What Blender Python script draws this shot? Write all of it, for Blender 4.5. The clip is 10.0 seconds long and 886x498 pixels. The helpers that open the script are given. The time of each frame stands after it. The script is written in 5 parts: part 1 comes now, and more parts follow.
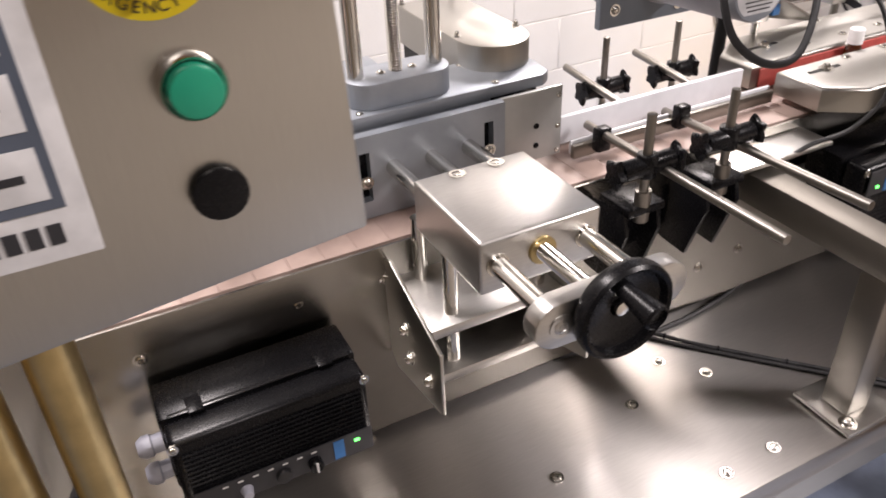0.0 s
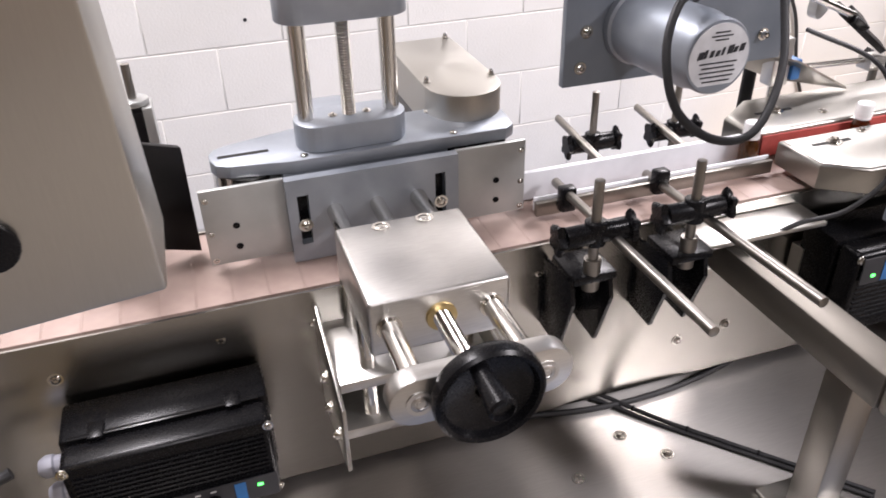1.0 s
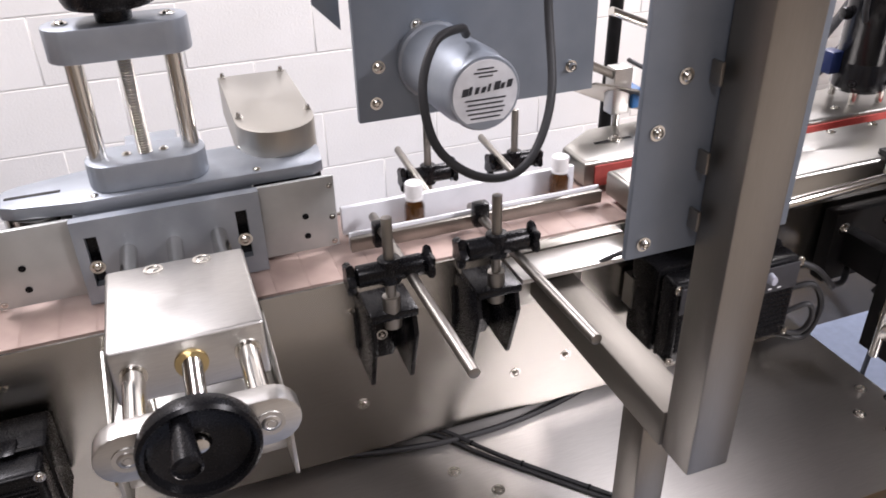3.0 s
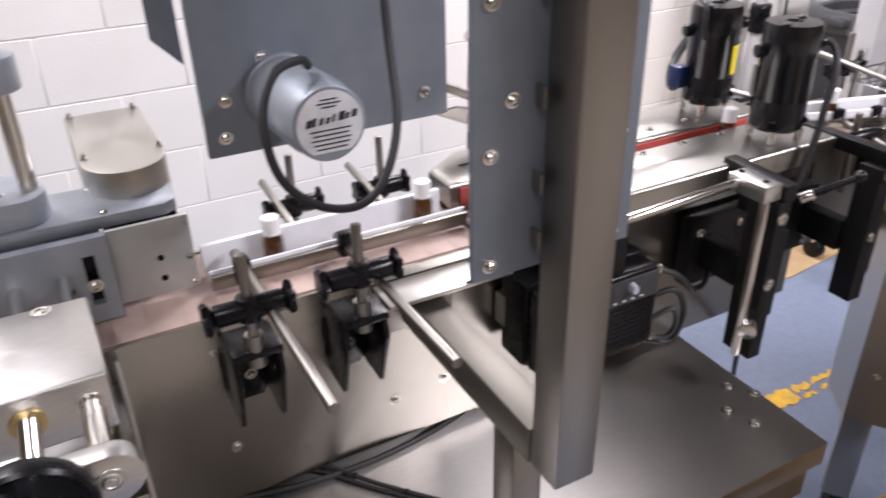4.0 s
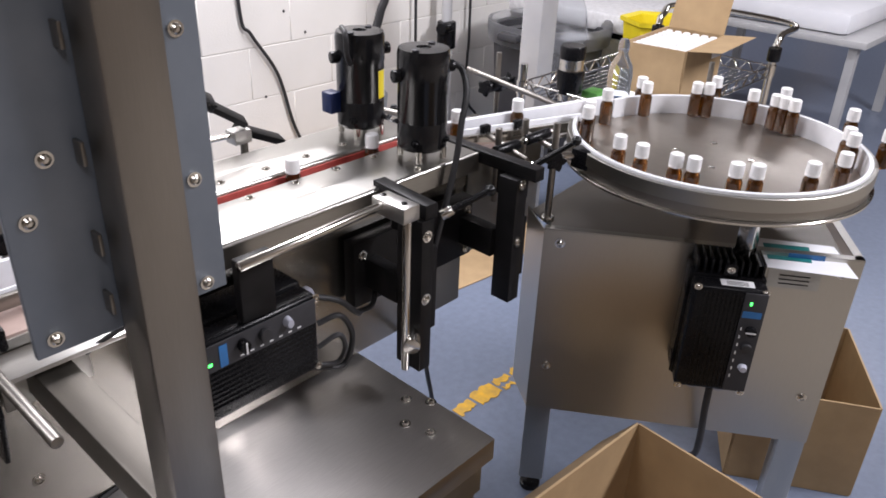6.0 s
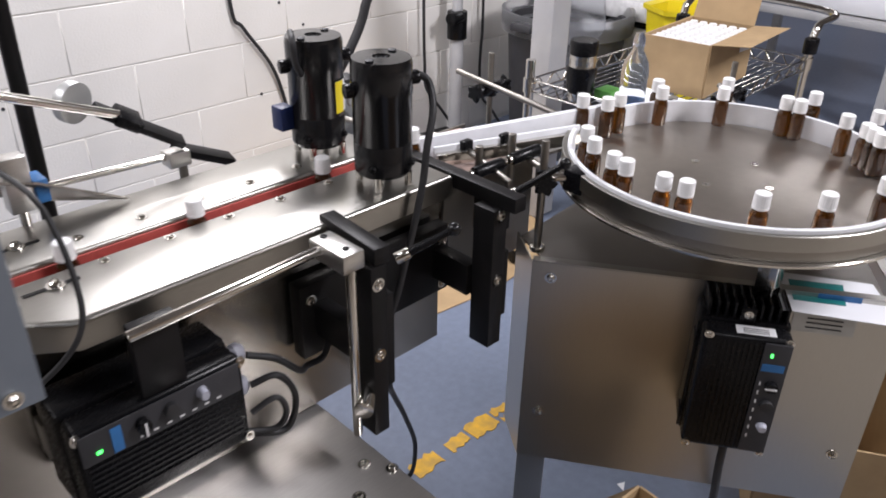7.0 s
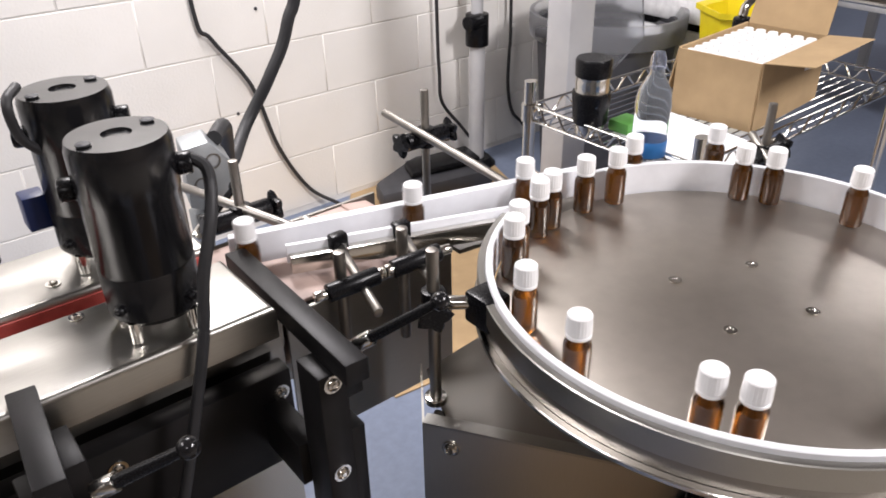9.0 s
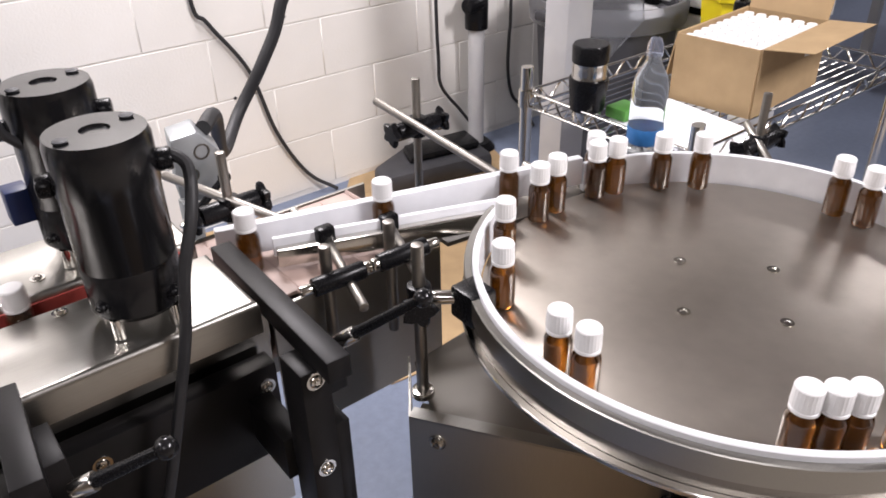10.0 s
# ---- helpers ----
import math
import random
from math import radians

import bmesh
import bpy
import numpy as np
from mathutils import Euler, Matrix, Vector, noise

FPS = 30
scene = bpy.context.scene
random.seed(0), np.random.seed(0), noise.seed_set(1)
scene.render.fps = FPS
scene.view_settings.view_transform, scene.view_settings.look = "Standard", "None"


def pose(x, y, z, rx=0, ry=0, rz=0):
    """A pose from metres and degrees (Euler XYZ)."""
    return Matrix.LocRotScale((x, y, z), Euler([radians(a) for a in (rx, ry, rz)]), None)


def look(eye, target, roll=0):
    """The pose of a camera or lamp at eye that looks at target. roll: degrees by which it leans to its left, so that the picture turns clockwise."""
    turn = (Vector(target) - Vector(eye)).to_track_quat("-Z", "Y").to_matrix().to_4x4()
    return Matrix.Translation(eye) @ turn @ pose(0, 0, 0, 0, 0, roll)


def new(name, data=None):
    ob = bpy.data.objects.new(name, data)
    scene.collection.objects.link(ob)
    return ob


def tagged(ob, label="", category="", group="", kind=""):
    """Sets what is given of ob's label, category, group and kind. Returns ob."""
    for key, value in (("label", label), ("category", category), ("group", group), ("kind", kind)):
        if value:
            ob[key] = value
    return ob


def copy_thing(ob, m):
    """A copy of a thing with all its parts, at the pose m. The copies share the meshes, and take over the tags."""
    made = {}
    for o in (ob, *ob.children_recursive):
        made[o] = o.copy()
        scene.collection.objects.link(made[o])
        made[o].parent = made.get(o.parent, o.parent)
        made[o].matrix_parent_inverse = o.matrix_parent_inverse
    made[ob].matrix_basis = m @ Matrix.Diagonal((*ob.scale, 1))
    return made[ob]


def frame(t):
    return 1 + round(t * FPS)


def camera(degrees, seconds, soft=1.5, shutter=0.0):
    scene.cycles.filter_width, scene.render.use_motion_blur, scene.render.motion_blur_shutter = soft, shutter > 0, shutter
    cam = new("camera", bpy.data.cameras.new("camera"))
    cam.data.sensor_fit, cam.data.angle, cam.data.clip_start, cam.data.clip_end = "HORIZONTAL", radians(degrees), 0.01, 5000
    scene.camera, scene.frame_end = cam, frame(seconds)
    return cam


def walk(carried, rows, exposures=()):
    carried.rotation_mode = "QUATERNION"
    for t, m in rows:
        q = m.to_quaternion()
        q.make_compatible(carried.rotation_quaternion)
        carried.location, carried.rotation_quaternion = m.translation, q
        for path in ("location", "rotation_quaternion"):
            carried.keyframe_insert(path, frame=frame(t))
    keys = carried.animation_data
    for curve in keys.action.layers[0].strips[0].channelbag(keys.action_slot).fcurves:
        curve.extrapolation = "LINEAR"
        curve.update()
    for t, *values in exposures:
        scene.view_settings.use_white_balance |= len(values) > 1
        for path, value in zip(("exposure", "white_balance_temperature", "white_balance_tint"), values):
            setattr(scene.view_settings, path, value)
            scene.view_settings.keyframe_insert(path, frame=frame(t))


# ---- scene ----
cam = camera(59.4, 10.0, 1.7, 0.35)
UNIT = 1.22  # metres to one unit of the plan
PATH = [
    (0, (-0.648, -0.812, 1.689), (0.076, 0.688, 0.583), -2.7),
    (0.5, (-0.499, -0.863, 1.697), (0.023, 0.743, 0.625), -3.7),
    (1, (-0.436, -0.851, 1.705), (0.086, 0.765, 0.649), -1.4),
    (1.5, (-0.346, -0.872, 1.711), (0.136, 0.759, 0.658), -1.6),
    (2, (-0.276, -0.896, 1.706), (0.212, 0.743, 0.669), -1.7),
    (2.5, (-0.233, -0.902, 1.707), (0.305, 0.728, 0.681), -1.3),
    (2.7, (-0.216, -0.904, 1.710), (0.342, 0.722, 0.688), -1.3),
    (4, (-0.140, -0.921, 1.715), (0.673, 0.627, 0.743), -1.3),
    (4.5, (-0.085, -0.975, 1.725), (1.035, 0.385, 0.777), 1.4),
    (5, (-0.053, -1.001, 1.735), (1.231, 0.212, 0.797), 2.7),
    (5.5, (-0.024, -1.005, 1.739), (1.285, 0.187, 0.807), 2.3),
    (5.7, (-0.016, -1.002, 1.738), (1.305, 0.176, 0.807), 2.2),
    (7, (0.263, -0.916, 1.723), (1.505, 0.310, 0.747), 1.1),
    (7.5, (0.465, -0.841, 1.707), (1.656, 0.421, 0.713), 0.3),
    (8, (0.668, -0.783, 1.688), (1.786, 0.549, 0.700), -0.4),
    (8.5, (0.795, -0.750, 1.682), (1.872, 0.613, 0.690), -0.3),
    (9, (0.855, -0.735, 1.659), (1.932, 0.625, 0.663), -1.1),
    (9.5, (0.875, -0.743, 1.670), (1.936, 0.607, 0.644), -1.3),
    (10, (0.880, -0.738, 1.669), (1.933, 0.609, 0.632), -1.2),
]
walk(cam, [(t, look(eye, target, roll)) for t, eye, target, roll in PATH], [(0, 0.42, 7000, 11), (0.5, 0.42, 6750, 10), (1.5, 0.46, 6500, 10), (2.5, 0.48, 6450, 10), (4, 0.36, 6400, 11), (5.5, 0.15, 6300, 9), (7, -0.10, 6350, 7), (8.5, 0.12, 6600, 6), (10, 0.10, 6600, 9)])

# ---------------------------------------------------------------- world and light
world = bpy.data.worlds.new("hall_air")
scene.world = world
world.use_nodes = True
world.node_tree.nodes["Background"].inputs[0].default_value = (0.9, 0.93, 1.0, 1)
world.node_tree.nodes["Background"].inputs[1].default_value = 0.10


def lamp(name, eye, target, sx, sy, watts, colour=(1, 0.945, 1.0)):
    data = bpy.data.lights.new(name, "AREA")
    data.shape, data.size, data.size_y, data.energy, data.color = "RECTANGLE", sx * UNIT, sy * UNIT, watts * UNIT ** 2, colour
    ob = new(name, data)
    ob.matrix_world = look(Vector(eye) * UNIT, Vector(target) * UNIT)
    return ob


lamp("ceiling_panel_back", (1.36, 1.08, 2.4), (1.36, 1.08, 0), 0.36, 0.70, 40)
lamp("ceiling_tube_left", (-0.9, 0.75, 3.0), (-0.9, 0.75, 0), 0.34, 1.2, 55)
lamp("ceiling_tube_front", (-0.6, -2.2, 3.0), (-0.6, -2.2, 0), 0.34, 1.2, 24)
lamp("ceiling_tube_right", (2.45, -2.25, 3.0), (2.45, -2.25, 0), 0.46, 1.5, 165)
lamp("ceiling_tube_hall", (6.5, 0.6, 3.1), (6.5, 0.6, 0), 0.5, 2.0, 45)


FZ = 0.185  # the floor

# ---------------------------------------------------------------- materials
def shader(name):
    m = bpy.data.materials.new(name)
    m.use_nodes = True
    return m, m.node_tree, m.node_tree.nodes["Principled BSDF"]


def noise_mix(tree, base, dark, scale, stretch=(1, 1, 1), detail=4, low=0.35, high=0.7, coords="Object"):
    """A noise between two colours; gives the colour socket and the noise socket."""
    co = tree.nodes.new("ShaderNodeTexCoord")
    mp = tree.nodes.new("ShaderNodeMapping")
    mp.inputs["Scale"].default_value = stretch
    nz = tree.nodes.new("ShaderNodeTexNoise")
    nz.inputs["Scale"].default_value, nz.inputs["Detail"].default_value = scale, detail
    rp = tree.nodes.new("ShaderNodeValToRGB")
    rp.color_ramp.elements[0].position, rp.color_ramp.elements[1].position = low, high
    rp.color_ramp.elements[0].color, rp.color_ramp.elements[1].color = (*dark, 1), (*base, 1)
    tree.links.new(co.outputs[coords], mp.inputs[0])
    tree.links.new(mp.outputs[0], nz.inputs["Vector"])
    tree.links.new(nz.outputs["Fac"], rp.inputs[0])
    return rp.outputs[0], nz.outputs["Fac"]


def bump(tree, bsdf, height, strength, dist):
    b = tree.nodes.new("ShaderNodeBump")
    b.inputs["Strength"].default_value, b.inputs["Distance"].default_value = strength, dist
    tree.links.new(height, b.inputs["Height"])
    tree.links.new(b.outputs[0], bsdf.inputs["Normal"])


def painted(name, base, dark=None, rough=0.5, metal=0.0, scale=30, grain=0.15, coat=0.0, spec=0.5):
    m, t, b = shader(name)
    dark = dark or tuple(c * 0.8 for c in base)
    col, _ = noise_mix(t, base, dark, scale)
    t.links.new(col, b.inputs["Base Color"])
    b.inputs["Metallic"].default_value, b.inputs["Coat Weight"].default_value = metal, coat
    b.inputs["Specular IOR Level"].default_value = spec
    _, fine = noise_mix(t, base, dark, scale * 12)
    mr = t.nodes.new("ShaderNodeMapRange")
    mr.inputs["To Min"].default_value, mr.inputs["To Max"].default_value = rough * 0.9, min(1, rough * 1.1)
    t.links.new(fine, mr.inputs["Value"])
    t.links.new(mr.outputs[0], b.inputs["Roughness"])
    if grain:
        bump(t, b, fine, grain, 0.001)
    return m


def brushed(name, base, dark, rough, stretch, scale=60, aniso=0.5, cloud=5.0, metal=1.0, spread=None):
    """Metal with grinding lines along one axis and cloudy handling marks; spread: the way across the lines, in which highlights stretch."""
    m, t, b = shader(name)
    b.inputs["Metallic"].default_value = metal
    col, lines = noise_mix(t, base, dark, scale, stretch, detail=6, low=0.25, high=0.75)
    _, marks = noise_mix(t, base, dark, cloud, detail=3)
    t.links.new(col, b.inputs["Base Color"])
    add = t.nodes.new("ShaderNodeMath")
    add.operation = "MULTIPLY_ADD"
    t.links.new(marks, add.inputs[0])
    add.inputs[1].default_value = 0.9
    t.links.new(lines, add.inputs[2])
    mr = t.nodes.new("ShaderNodeMapRange")
    mr.inputs["From Max"].default_value = 1.9
    mr.inputs["To Min"].default_value, mr.inputs["To Max"].default_value = rough * 0.93, rough * 1.08
    t.links.new(add.outputs[0], mr.inputs["Value"])
    t.links.new(mr.outputs[0], b.inputs["Roughness"])
    b.inputs["Anisotropic"].default_value = aniso
    if spread:
        way = t.nodes.new("ShaderNodeCombineXYZ")
        for k in range(3):
            way.inputs[k].default_value = spread[k]
        t.links.new(way.outputs[0], b.inputs["Tangent"])
    if rough > 0.40:
        bump(t, b, lines, 0.012, 0.0003)
    return m


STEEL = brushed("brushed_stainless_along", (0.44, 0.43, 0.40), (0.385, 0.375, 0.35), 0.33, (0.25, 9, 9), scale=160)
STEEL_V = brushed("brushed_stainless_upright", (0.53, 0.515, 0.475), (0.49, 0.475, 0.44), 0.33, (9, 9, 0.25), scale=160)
BENCH = brushed("brushed_stainless_bench", (0.47, 0.45, 0.43), (0.39, 0.375, 0.355), 0.34, (0.25, 9, 9), scale=140, aniso=0.95, cloud=4, spread=(0, 1, 0))
PANEL = brushed("brushed_stainless_panel", (0.45, 0.43, 0.395), (0.39, 0.375, 0.345), 0.26, (0.25, 9, 9), scale=150, cloud=3)
DISC = brushed("turned_stainless_disc", (0.52, 0.475, 0.42), (0.47, 0.43, 0.38), 0.36, (1, 1, 1), scale=40, aniso=0.2)
ALU = brushed("machined_aluminium", (0.64, 0.63, 0.605), (0.56, 0.55, 0.53), 0.36, (1, 10, 10), aniso=0.2)
ALU_GREY = painted("grey_anodised_aluminium", (0.36, 0.39, 0.43), (0.30, 0.33, 0.37), 0.42, 0.55, 20, 0.05)
ALU_PLATE = painted("pale_anodised_aluminium", (0.52, 0.53, 0.52), (0.46, 0.47, 0.46), 0.42, 0.6, 25, 0.05)
GREY_PLATE = painted("blue_grey_painted_plate", (0.21, 0.235, 0.27), (0.165, 0.19, 0.225), 0.42, 0.35, 12, 0.08)
TUBE = brushed("dull_stainless_tube", (0.32, 0.30, 0.275), (0.29, 0.275, 0.25), 0.40, (9, 9, 0.3), scale=150)
# tube steel darkened and browned: the arm's dark reflection is put into the colour
ARM_STEEL = brushed("darkened_stainless_arm", (0.25, 0.232, 0.205), (0.22, 0.205, 0.18), 0.56, (9, 0.3, 9), scale=150, aniso=0.2)
# brown picked so that the steel mirrors a warm, dim hall
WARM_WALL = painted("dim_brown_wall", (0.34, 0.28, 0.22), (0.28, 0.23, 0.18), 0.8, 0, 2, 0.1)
GALV = painted("galvanised_sheet", (0.40, 0.42, 0.43), (0.32, 0.34, 0.35), 0.42, 0.6, 18, 0.05)
GREY_FRAME = painted("pale_grey_frame", (0.50, 0.50, 0.50), (0.45, 0.45, 0.46), 0.5, 0.1, 10, 0.05)
CHROME = brushed("bright_rod", (0.72, 0.70, 0.66), (0.60, 0.58, 0.54), 0.16, (20, 20, 20), aniso=0)
BRASS = painted("brass", (0.62, 0.48, 0.24), None, 0.35, 1.0, 40, 0.05)
BLACK = painted("black_moulded_plastic", (0.007, 0.007, 0.008), (0.005, 0.005, 0.006), 0.27, 0, 40, 0.03, spec=0.2)
BLACK_GLOSS = painted("black_gloss_enamel", (0.010, 0.010, 0.011), (0.007, 0.007, 0.008), 0.20, 0, 20, 0, spec=0.4)
BLACK_ANO = painted("black_anodised_bar", (0.010, 0.009, 0.010), (0.007, 0.007, 0.007), 0.42, 0.0, 30, 0.06, spec=0.2)
RUBBER = painted("black_rubber_cable", (0.02, 0.02, 0.022), None, 0.55, 0, 50, 0.1)
WHITE_HDPE = painted("white_polyethylene", (0.78, 0.79, 0.82), (0.71, 0.72, 0.75), 0.42, 0, 30, 0.05)
CAP = painted("white_cap_plastic", (0.84, 0.84, 0.84), (0.78, 0.78, 0.78), 0.38, 0, 40, 0.03)
RED = painted("red_belt_foam", (0.42, 0.075, 0.06), (0.33, 0.055, 0.045), 0.7, 0, 60, 0.25)
SLAT = painted("beige_chain_plastic", (0.50, 0.38, 0.33), (0.42, 0.31, 0.27), 0.45, 0, 22, 0.1)
YELLOW = painted("yellow_paint", (0.78, 0.44, 0.02), (0.50, 0.30, 0.05), 0.6, 0, 30, 0.2)
YELLOW_SIGN = painted("yellow_ring_plastic", (0.85, 0.70, 0.02), (0.80, 0.64, 0.02), 0.4, 0, 20, 0.02)
RED_BTN = painted("red_button", (0.62, 0.03, 0.02), None, 0.3, 0, 20, 0.02)
GREEN_BTN = painted("green_button", (0.01, 0.34, 0.20), None, 0.3, 0, 20, 0.02)
LABEL_WHITE = painted("white_label", (0.75, 0.75, 0.76), None, 0.45, 0, 40, 0.02)
BLUE_LABEL = painted("blue_label", (0.03, 0.16, 0.42), None, 0.45, 0, 40, 0.02)
NAVY = painted("navy_plastic", (0.008, 0.02, 0.09), None, 0.4, 0, 40, 0.02)
INK = painted("dark_ink", (0.03, 0.03, 0.035), None, 0.6, 0, 40, 0)
SCREEN = painted("grey_screen", (0.10, 0.12, 0.16), None, 0.2, 0, 20, 0)
CEILING = painted("dim_ceiling_panel", (0.30, 0.27, 0.25), (0.25, 0.225, 0.21), 0.85, 0, 3, 0.1)
# brown of the unseen front floor, set by what the steel panels mirror
FRONT_BROWN = painted("front_floor_brown", (0.27, 0.24, 0.205), (0.22, 0.195, 0.165), 0.7, 0, 6, 0.2)
CARD = painted("brown_cardboard", (0.40, 0.28, 0.15), (0.34, 0.235, 0.125), 0.85, 0, 14, 0.2)
GREY_PVC = painted("grey_gland", (0.42, 0.43, 0.50), None, 0.45, 0, 40, 0.02)
BIN = painted("dark_grey_bin", (0.045, 0.045, 0.05), (0.035, 0.035, 0.04), 0.5, 0, 20, 0.1)
PAPER = painted("white_paper", (0.82, 0.83, 0.86), (0.78, 0.79, 0.83), 0.8, 0, 6, 0.1)
GREEN_ITEM = painted("green_plastic", (0.10, 0.32, 0.06), None, 0.5, 0, 30, 0.05)
TEAL = painted("teal_sticker", (0.02, 0.22, 0.22), None, 0.4, 0, 30, 0.02)
WOOD = painted("pine_board", (0.42, 0.24, 0.11), (0.30, 0.16, 0.07), 0.6, 0, 9, 0.2)


def floor_material():
    m, t, b = shader("blue_floor_paint")
    col, n = noise_mix(t, (0.20, 0.24, 0.33), (0.15, 0.18, 0.25), 3.5, detail=8, low=0.3, high=0.65, coords="Generated")
    _, fine = noise_mix(t, (1, 1, 1), (0, 0, 0), 40, detail=8)
    mix = t.nodes.new("ShaderNodeMixRGB")
    mix.blend_type = "MULTIPLY"
    mix.inputs[0].default_value = 0.35
    t.links.new(col, mix.inputs[1])
    t.links.new(fine, mix.inputs[2])
    t.links.new(mix.outputs[0], b.inputs["Base Color"])
    b.inputs["Roughness"].default_value = 0.33
    bump(t, b, fine, 0.15, 0.002)
    return m


def wall_material():
    m, t, b = shader("cream_painted_block")
    col, n = noise_mix(t, (0.86, 0.84, 0.80), (0.80, 0.78, 0.735), 2.5, detail=4)
    _, fine = noise_mix(t, (1, 1, 1), (0, 0, 0), 120, detail=6)
    inf = t.nodes.new("ShaderNodeObjectInfo")
    hsv = t.nodes.new("ShaderNodeHueSaturation")
    mr = t.nodes.new("ShaderNodeMapRange")
    mr.inputs["To Min"].default_value, mr.inputs["To Max"].default_value = 0.95, 1.03
    t.links.new(inf.outputs["Random"], mr.inputs["Value"])
    t.links.new(mr.outputs[0], hsv.inputs["Value"])
    t.links.new(col, hsv.inputs["Color"])
    t.links.new(hsv.outputs[0], b.inputs["Base Color"])
    b.inputs["Roughness"].default_value = 0.6
    bump(t, b, fine, 0.35, 0.003)
    return m


def amber_material():
    m, t, b = shader("amber_glass")
    b.inputs["Base Color"].default_value = (0.13, 0.045, 0.005, 1)
    b.inputs["Roughness"].default_value = 0.08
    b.inputs["Transmission Weight"].default_value = 0.88
    b.inputs["IOR"].default_value = 1.45
    b.inputs["Coat Weight"].default_value = 0.6
    return m


def clear_material(name, tint=(0.9, 0.95, 1.0), rough=0.08):
    m, t, b = shader(name)
    b.inputs["Base Color"].default_value = (*tint, 1)
    b.inputs["Roughness"].default_value = rough
    b.inputs["Transmission Weight"].default_value = 0.92
    b.inputs["IOR"].default_value = 1.06
    return m


def glow_material(name, colour, power):
    m, t, b = shader(name)
    b.inputs["Base Color"].default_value = (*colour, 1)
    b.inputs["Emission Color"].default_value = (*colour, 1)
    b.inputs["Emission Strength"].default_value = power
    return m


FLOOR, WALL, AMBER = floor_material(), wall_material(), amber_material()
CLEAR, LED = clear_material("clear_plastic"), glow_material("green_led", (0.1, 1.0, 0.15), 3.0)


# ---------------------------------------------------------------- building helpers
def box_bm(x0, x1, y0, y1, z0, z1, bevel=0.0, seg=2):
    bm = bmesh.new()
    bmesh.ops.create_cube(bm, size=1, matrix=Matrix.LocRotScale(((x0 + x1) / 2, (y0 + y1) / 2, (z0 + z1) / 2), None, (x1 - x0, y1 - y0, z1 - z0)))
    if bevel:
        bmesh.ops.bevel(bm, geom=bm.edges[:], offset=bevel, segments=seg, profile=0.5, affect="EDGES", clamp_overlap=True)
    return bm


def axis_turn(a, b):
    return (Vector(b) - Vector(a)).to_track_quat("Z", "Y").to_matrix().to_4x4()


def rod_bm(a, b, r, r2=None, seg=20, bevel=0.0, caps=True):
    """A round bar from a to b."""
    a, b = Vector(a), Vector(b)
    bm = bmesh.new()
    bmesh.ops.create_cone(bm, cap_ends=caps, segments=seg, radius1=r, radius2=r if r2 is None else r2, depth=(b - a).length,
                          matrix=Matrix.Translation((a + b) / 2) @ axis_turn(a, b))
    if bevel:
        rim = [e for e in bm.edges if any(len(f.verts) > 4 for f in e.link_faces)]
        bmesh.ops.bevel(bm, geom=rim, offset=bevel, segments=2, profile=0.5, affect="EDGES", clamp_overlap=True)
    for f in bm.faces:
        f.smooth = len(f.verts) == 4
    return bm


def lathe_bm(profile, centre=(0, 0, 0), seg=32, axis=None):
    """Turns (radius, height) pairs about the upright axis through centre, or about the line to axis."""
    bm = bmesh.new()
    rings = []
    turn = axis_turn(centre, axis) if axis else Matrix()
    for r, z in profile:
        rings.append([bm.verts.new(Vector(centre) + turn @ Vector((r * math.cos(2 * math.pi * i / seg), r * math.sin(2 * math.pi * i / seg), z))) for i in range(seg)]
                     if r > 1e-6 else [bm.verts.new(Vector(centre) + turn @ Vector((0, 0, z)))])
    for a, b in zip(rings, rings[1:]):
        for i in range(seg):
            j = (i + 1) % seg
            quad = [a[i % len(a)], a[j % len(a)], b[j % len(b)], b[i % len(b)]]
            quad = [v for n, v in enumerate(quad) if v not in quad[:n]]
            if len(quad) > 2:
                bm.faces.new(quad)
    bmesh.ops.recalc_face_normals(bm, faces=bm.faces[:])
    for f in bm.faces:
        f.smooth = True
    return bm


def plate_bm(points, lift, bevel=0.0):
    """A flat outline (3D points) given the thickness of the vector lift."""
    bm = bmesh.new()
    face = bm.faces.new([bm.verts.new(p) for p in points])
    out = bmesh.ops.extrude_face_region(bm, geom=[face])
    bmesh.ops.translate(bm, verts=[v for v in out["geom"] if isinstance(v, bmesh.types.BMVert)], vec=lift)
    bmesh.ops.recalc_face_normals(bm, faces=bm.faces[:])
    if bevel:
        bmesh.ops.bevel(bm, geom=bm.edges[:], offset=bevel, segments=2, profile=0.5, affect="EDGES", clamp_overlap=True)
    return bm


def stadium(cx, cy, half, r, n=10, along="x"):
    """The outline of a bar with round ends, in a plane."""
    pts = []
    for side in (1, -1):
        for i in range(n + 1):
            a = (-90 + 180 * i / n) if side > 0 else (90 + 180 * i / n)
            pts.append((cx + side * half + r * math.cos(radians(a)), cy + r * math.sin(radians(a))))
    return pts if along == "x" else [(cx + (q - cy), cy + (p - cx)) for p, q in pts]


def smooth_path(points, steps=8):
    """A Catmull-Rom line through the points."""
    p = [Vector(q) for q in points]
    p = [2 * p[0] - p[1], *p, 2 * p[-1] - p[-2]]
    out = []
    for a, b, c, d in zip(p, p[1:], p[2:], p[3:]):
        for i in range(steps):
            t = i / steps
            out.append(0.5 * (2 * b + (c - a) * t + (2 * a - 5 * b + 4 * c - d) * t * t + (3 * b - a - 3 * c + d) * t ** 3))
    return [*out, p[-2]]


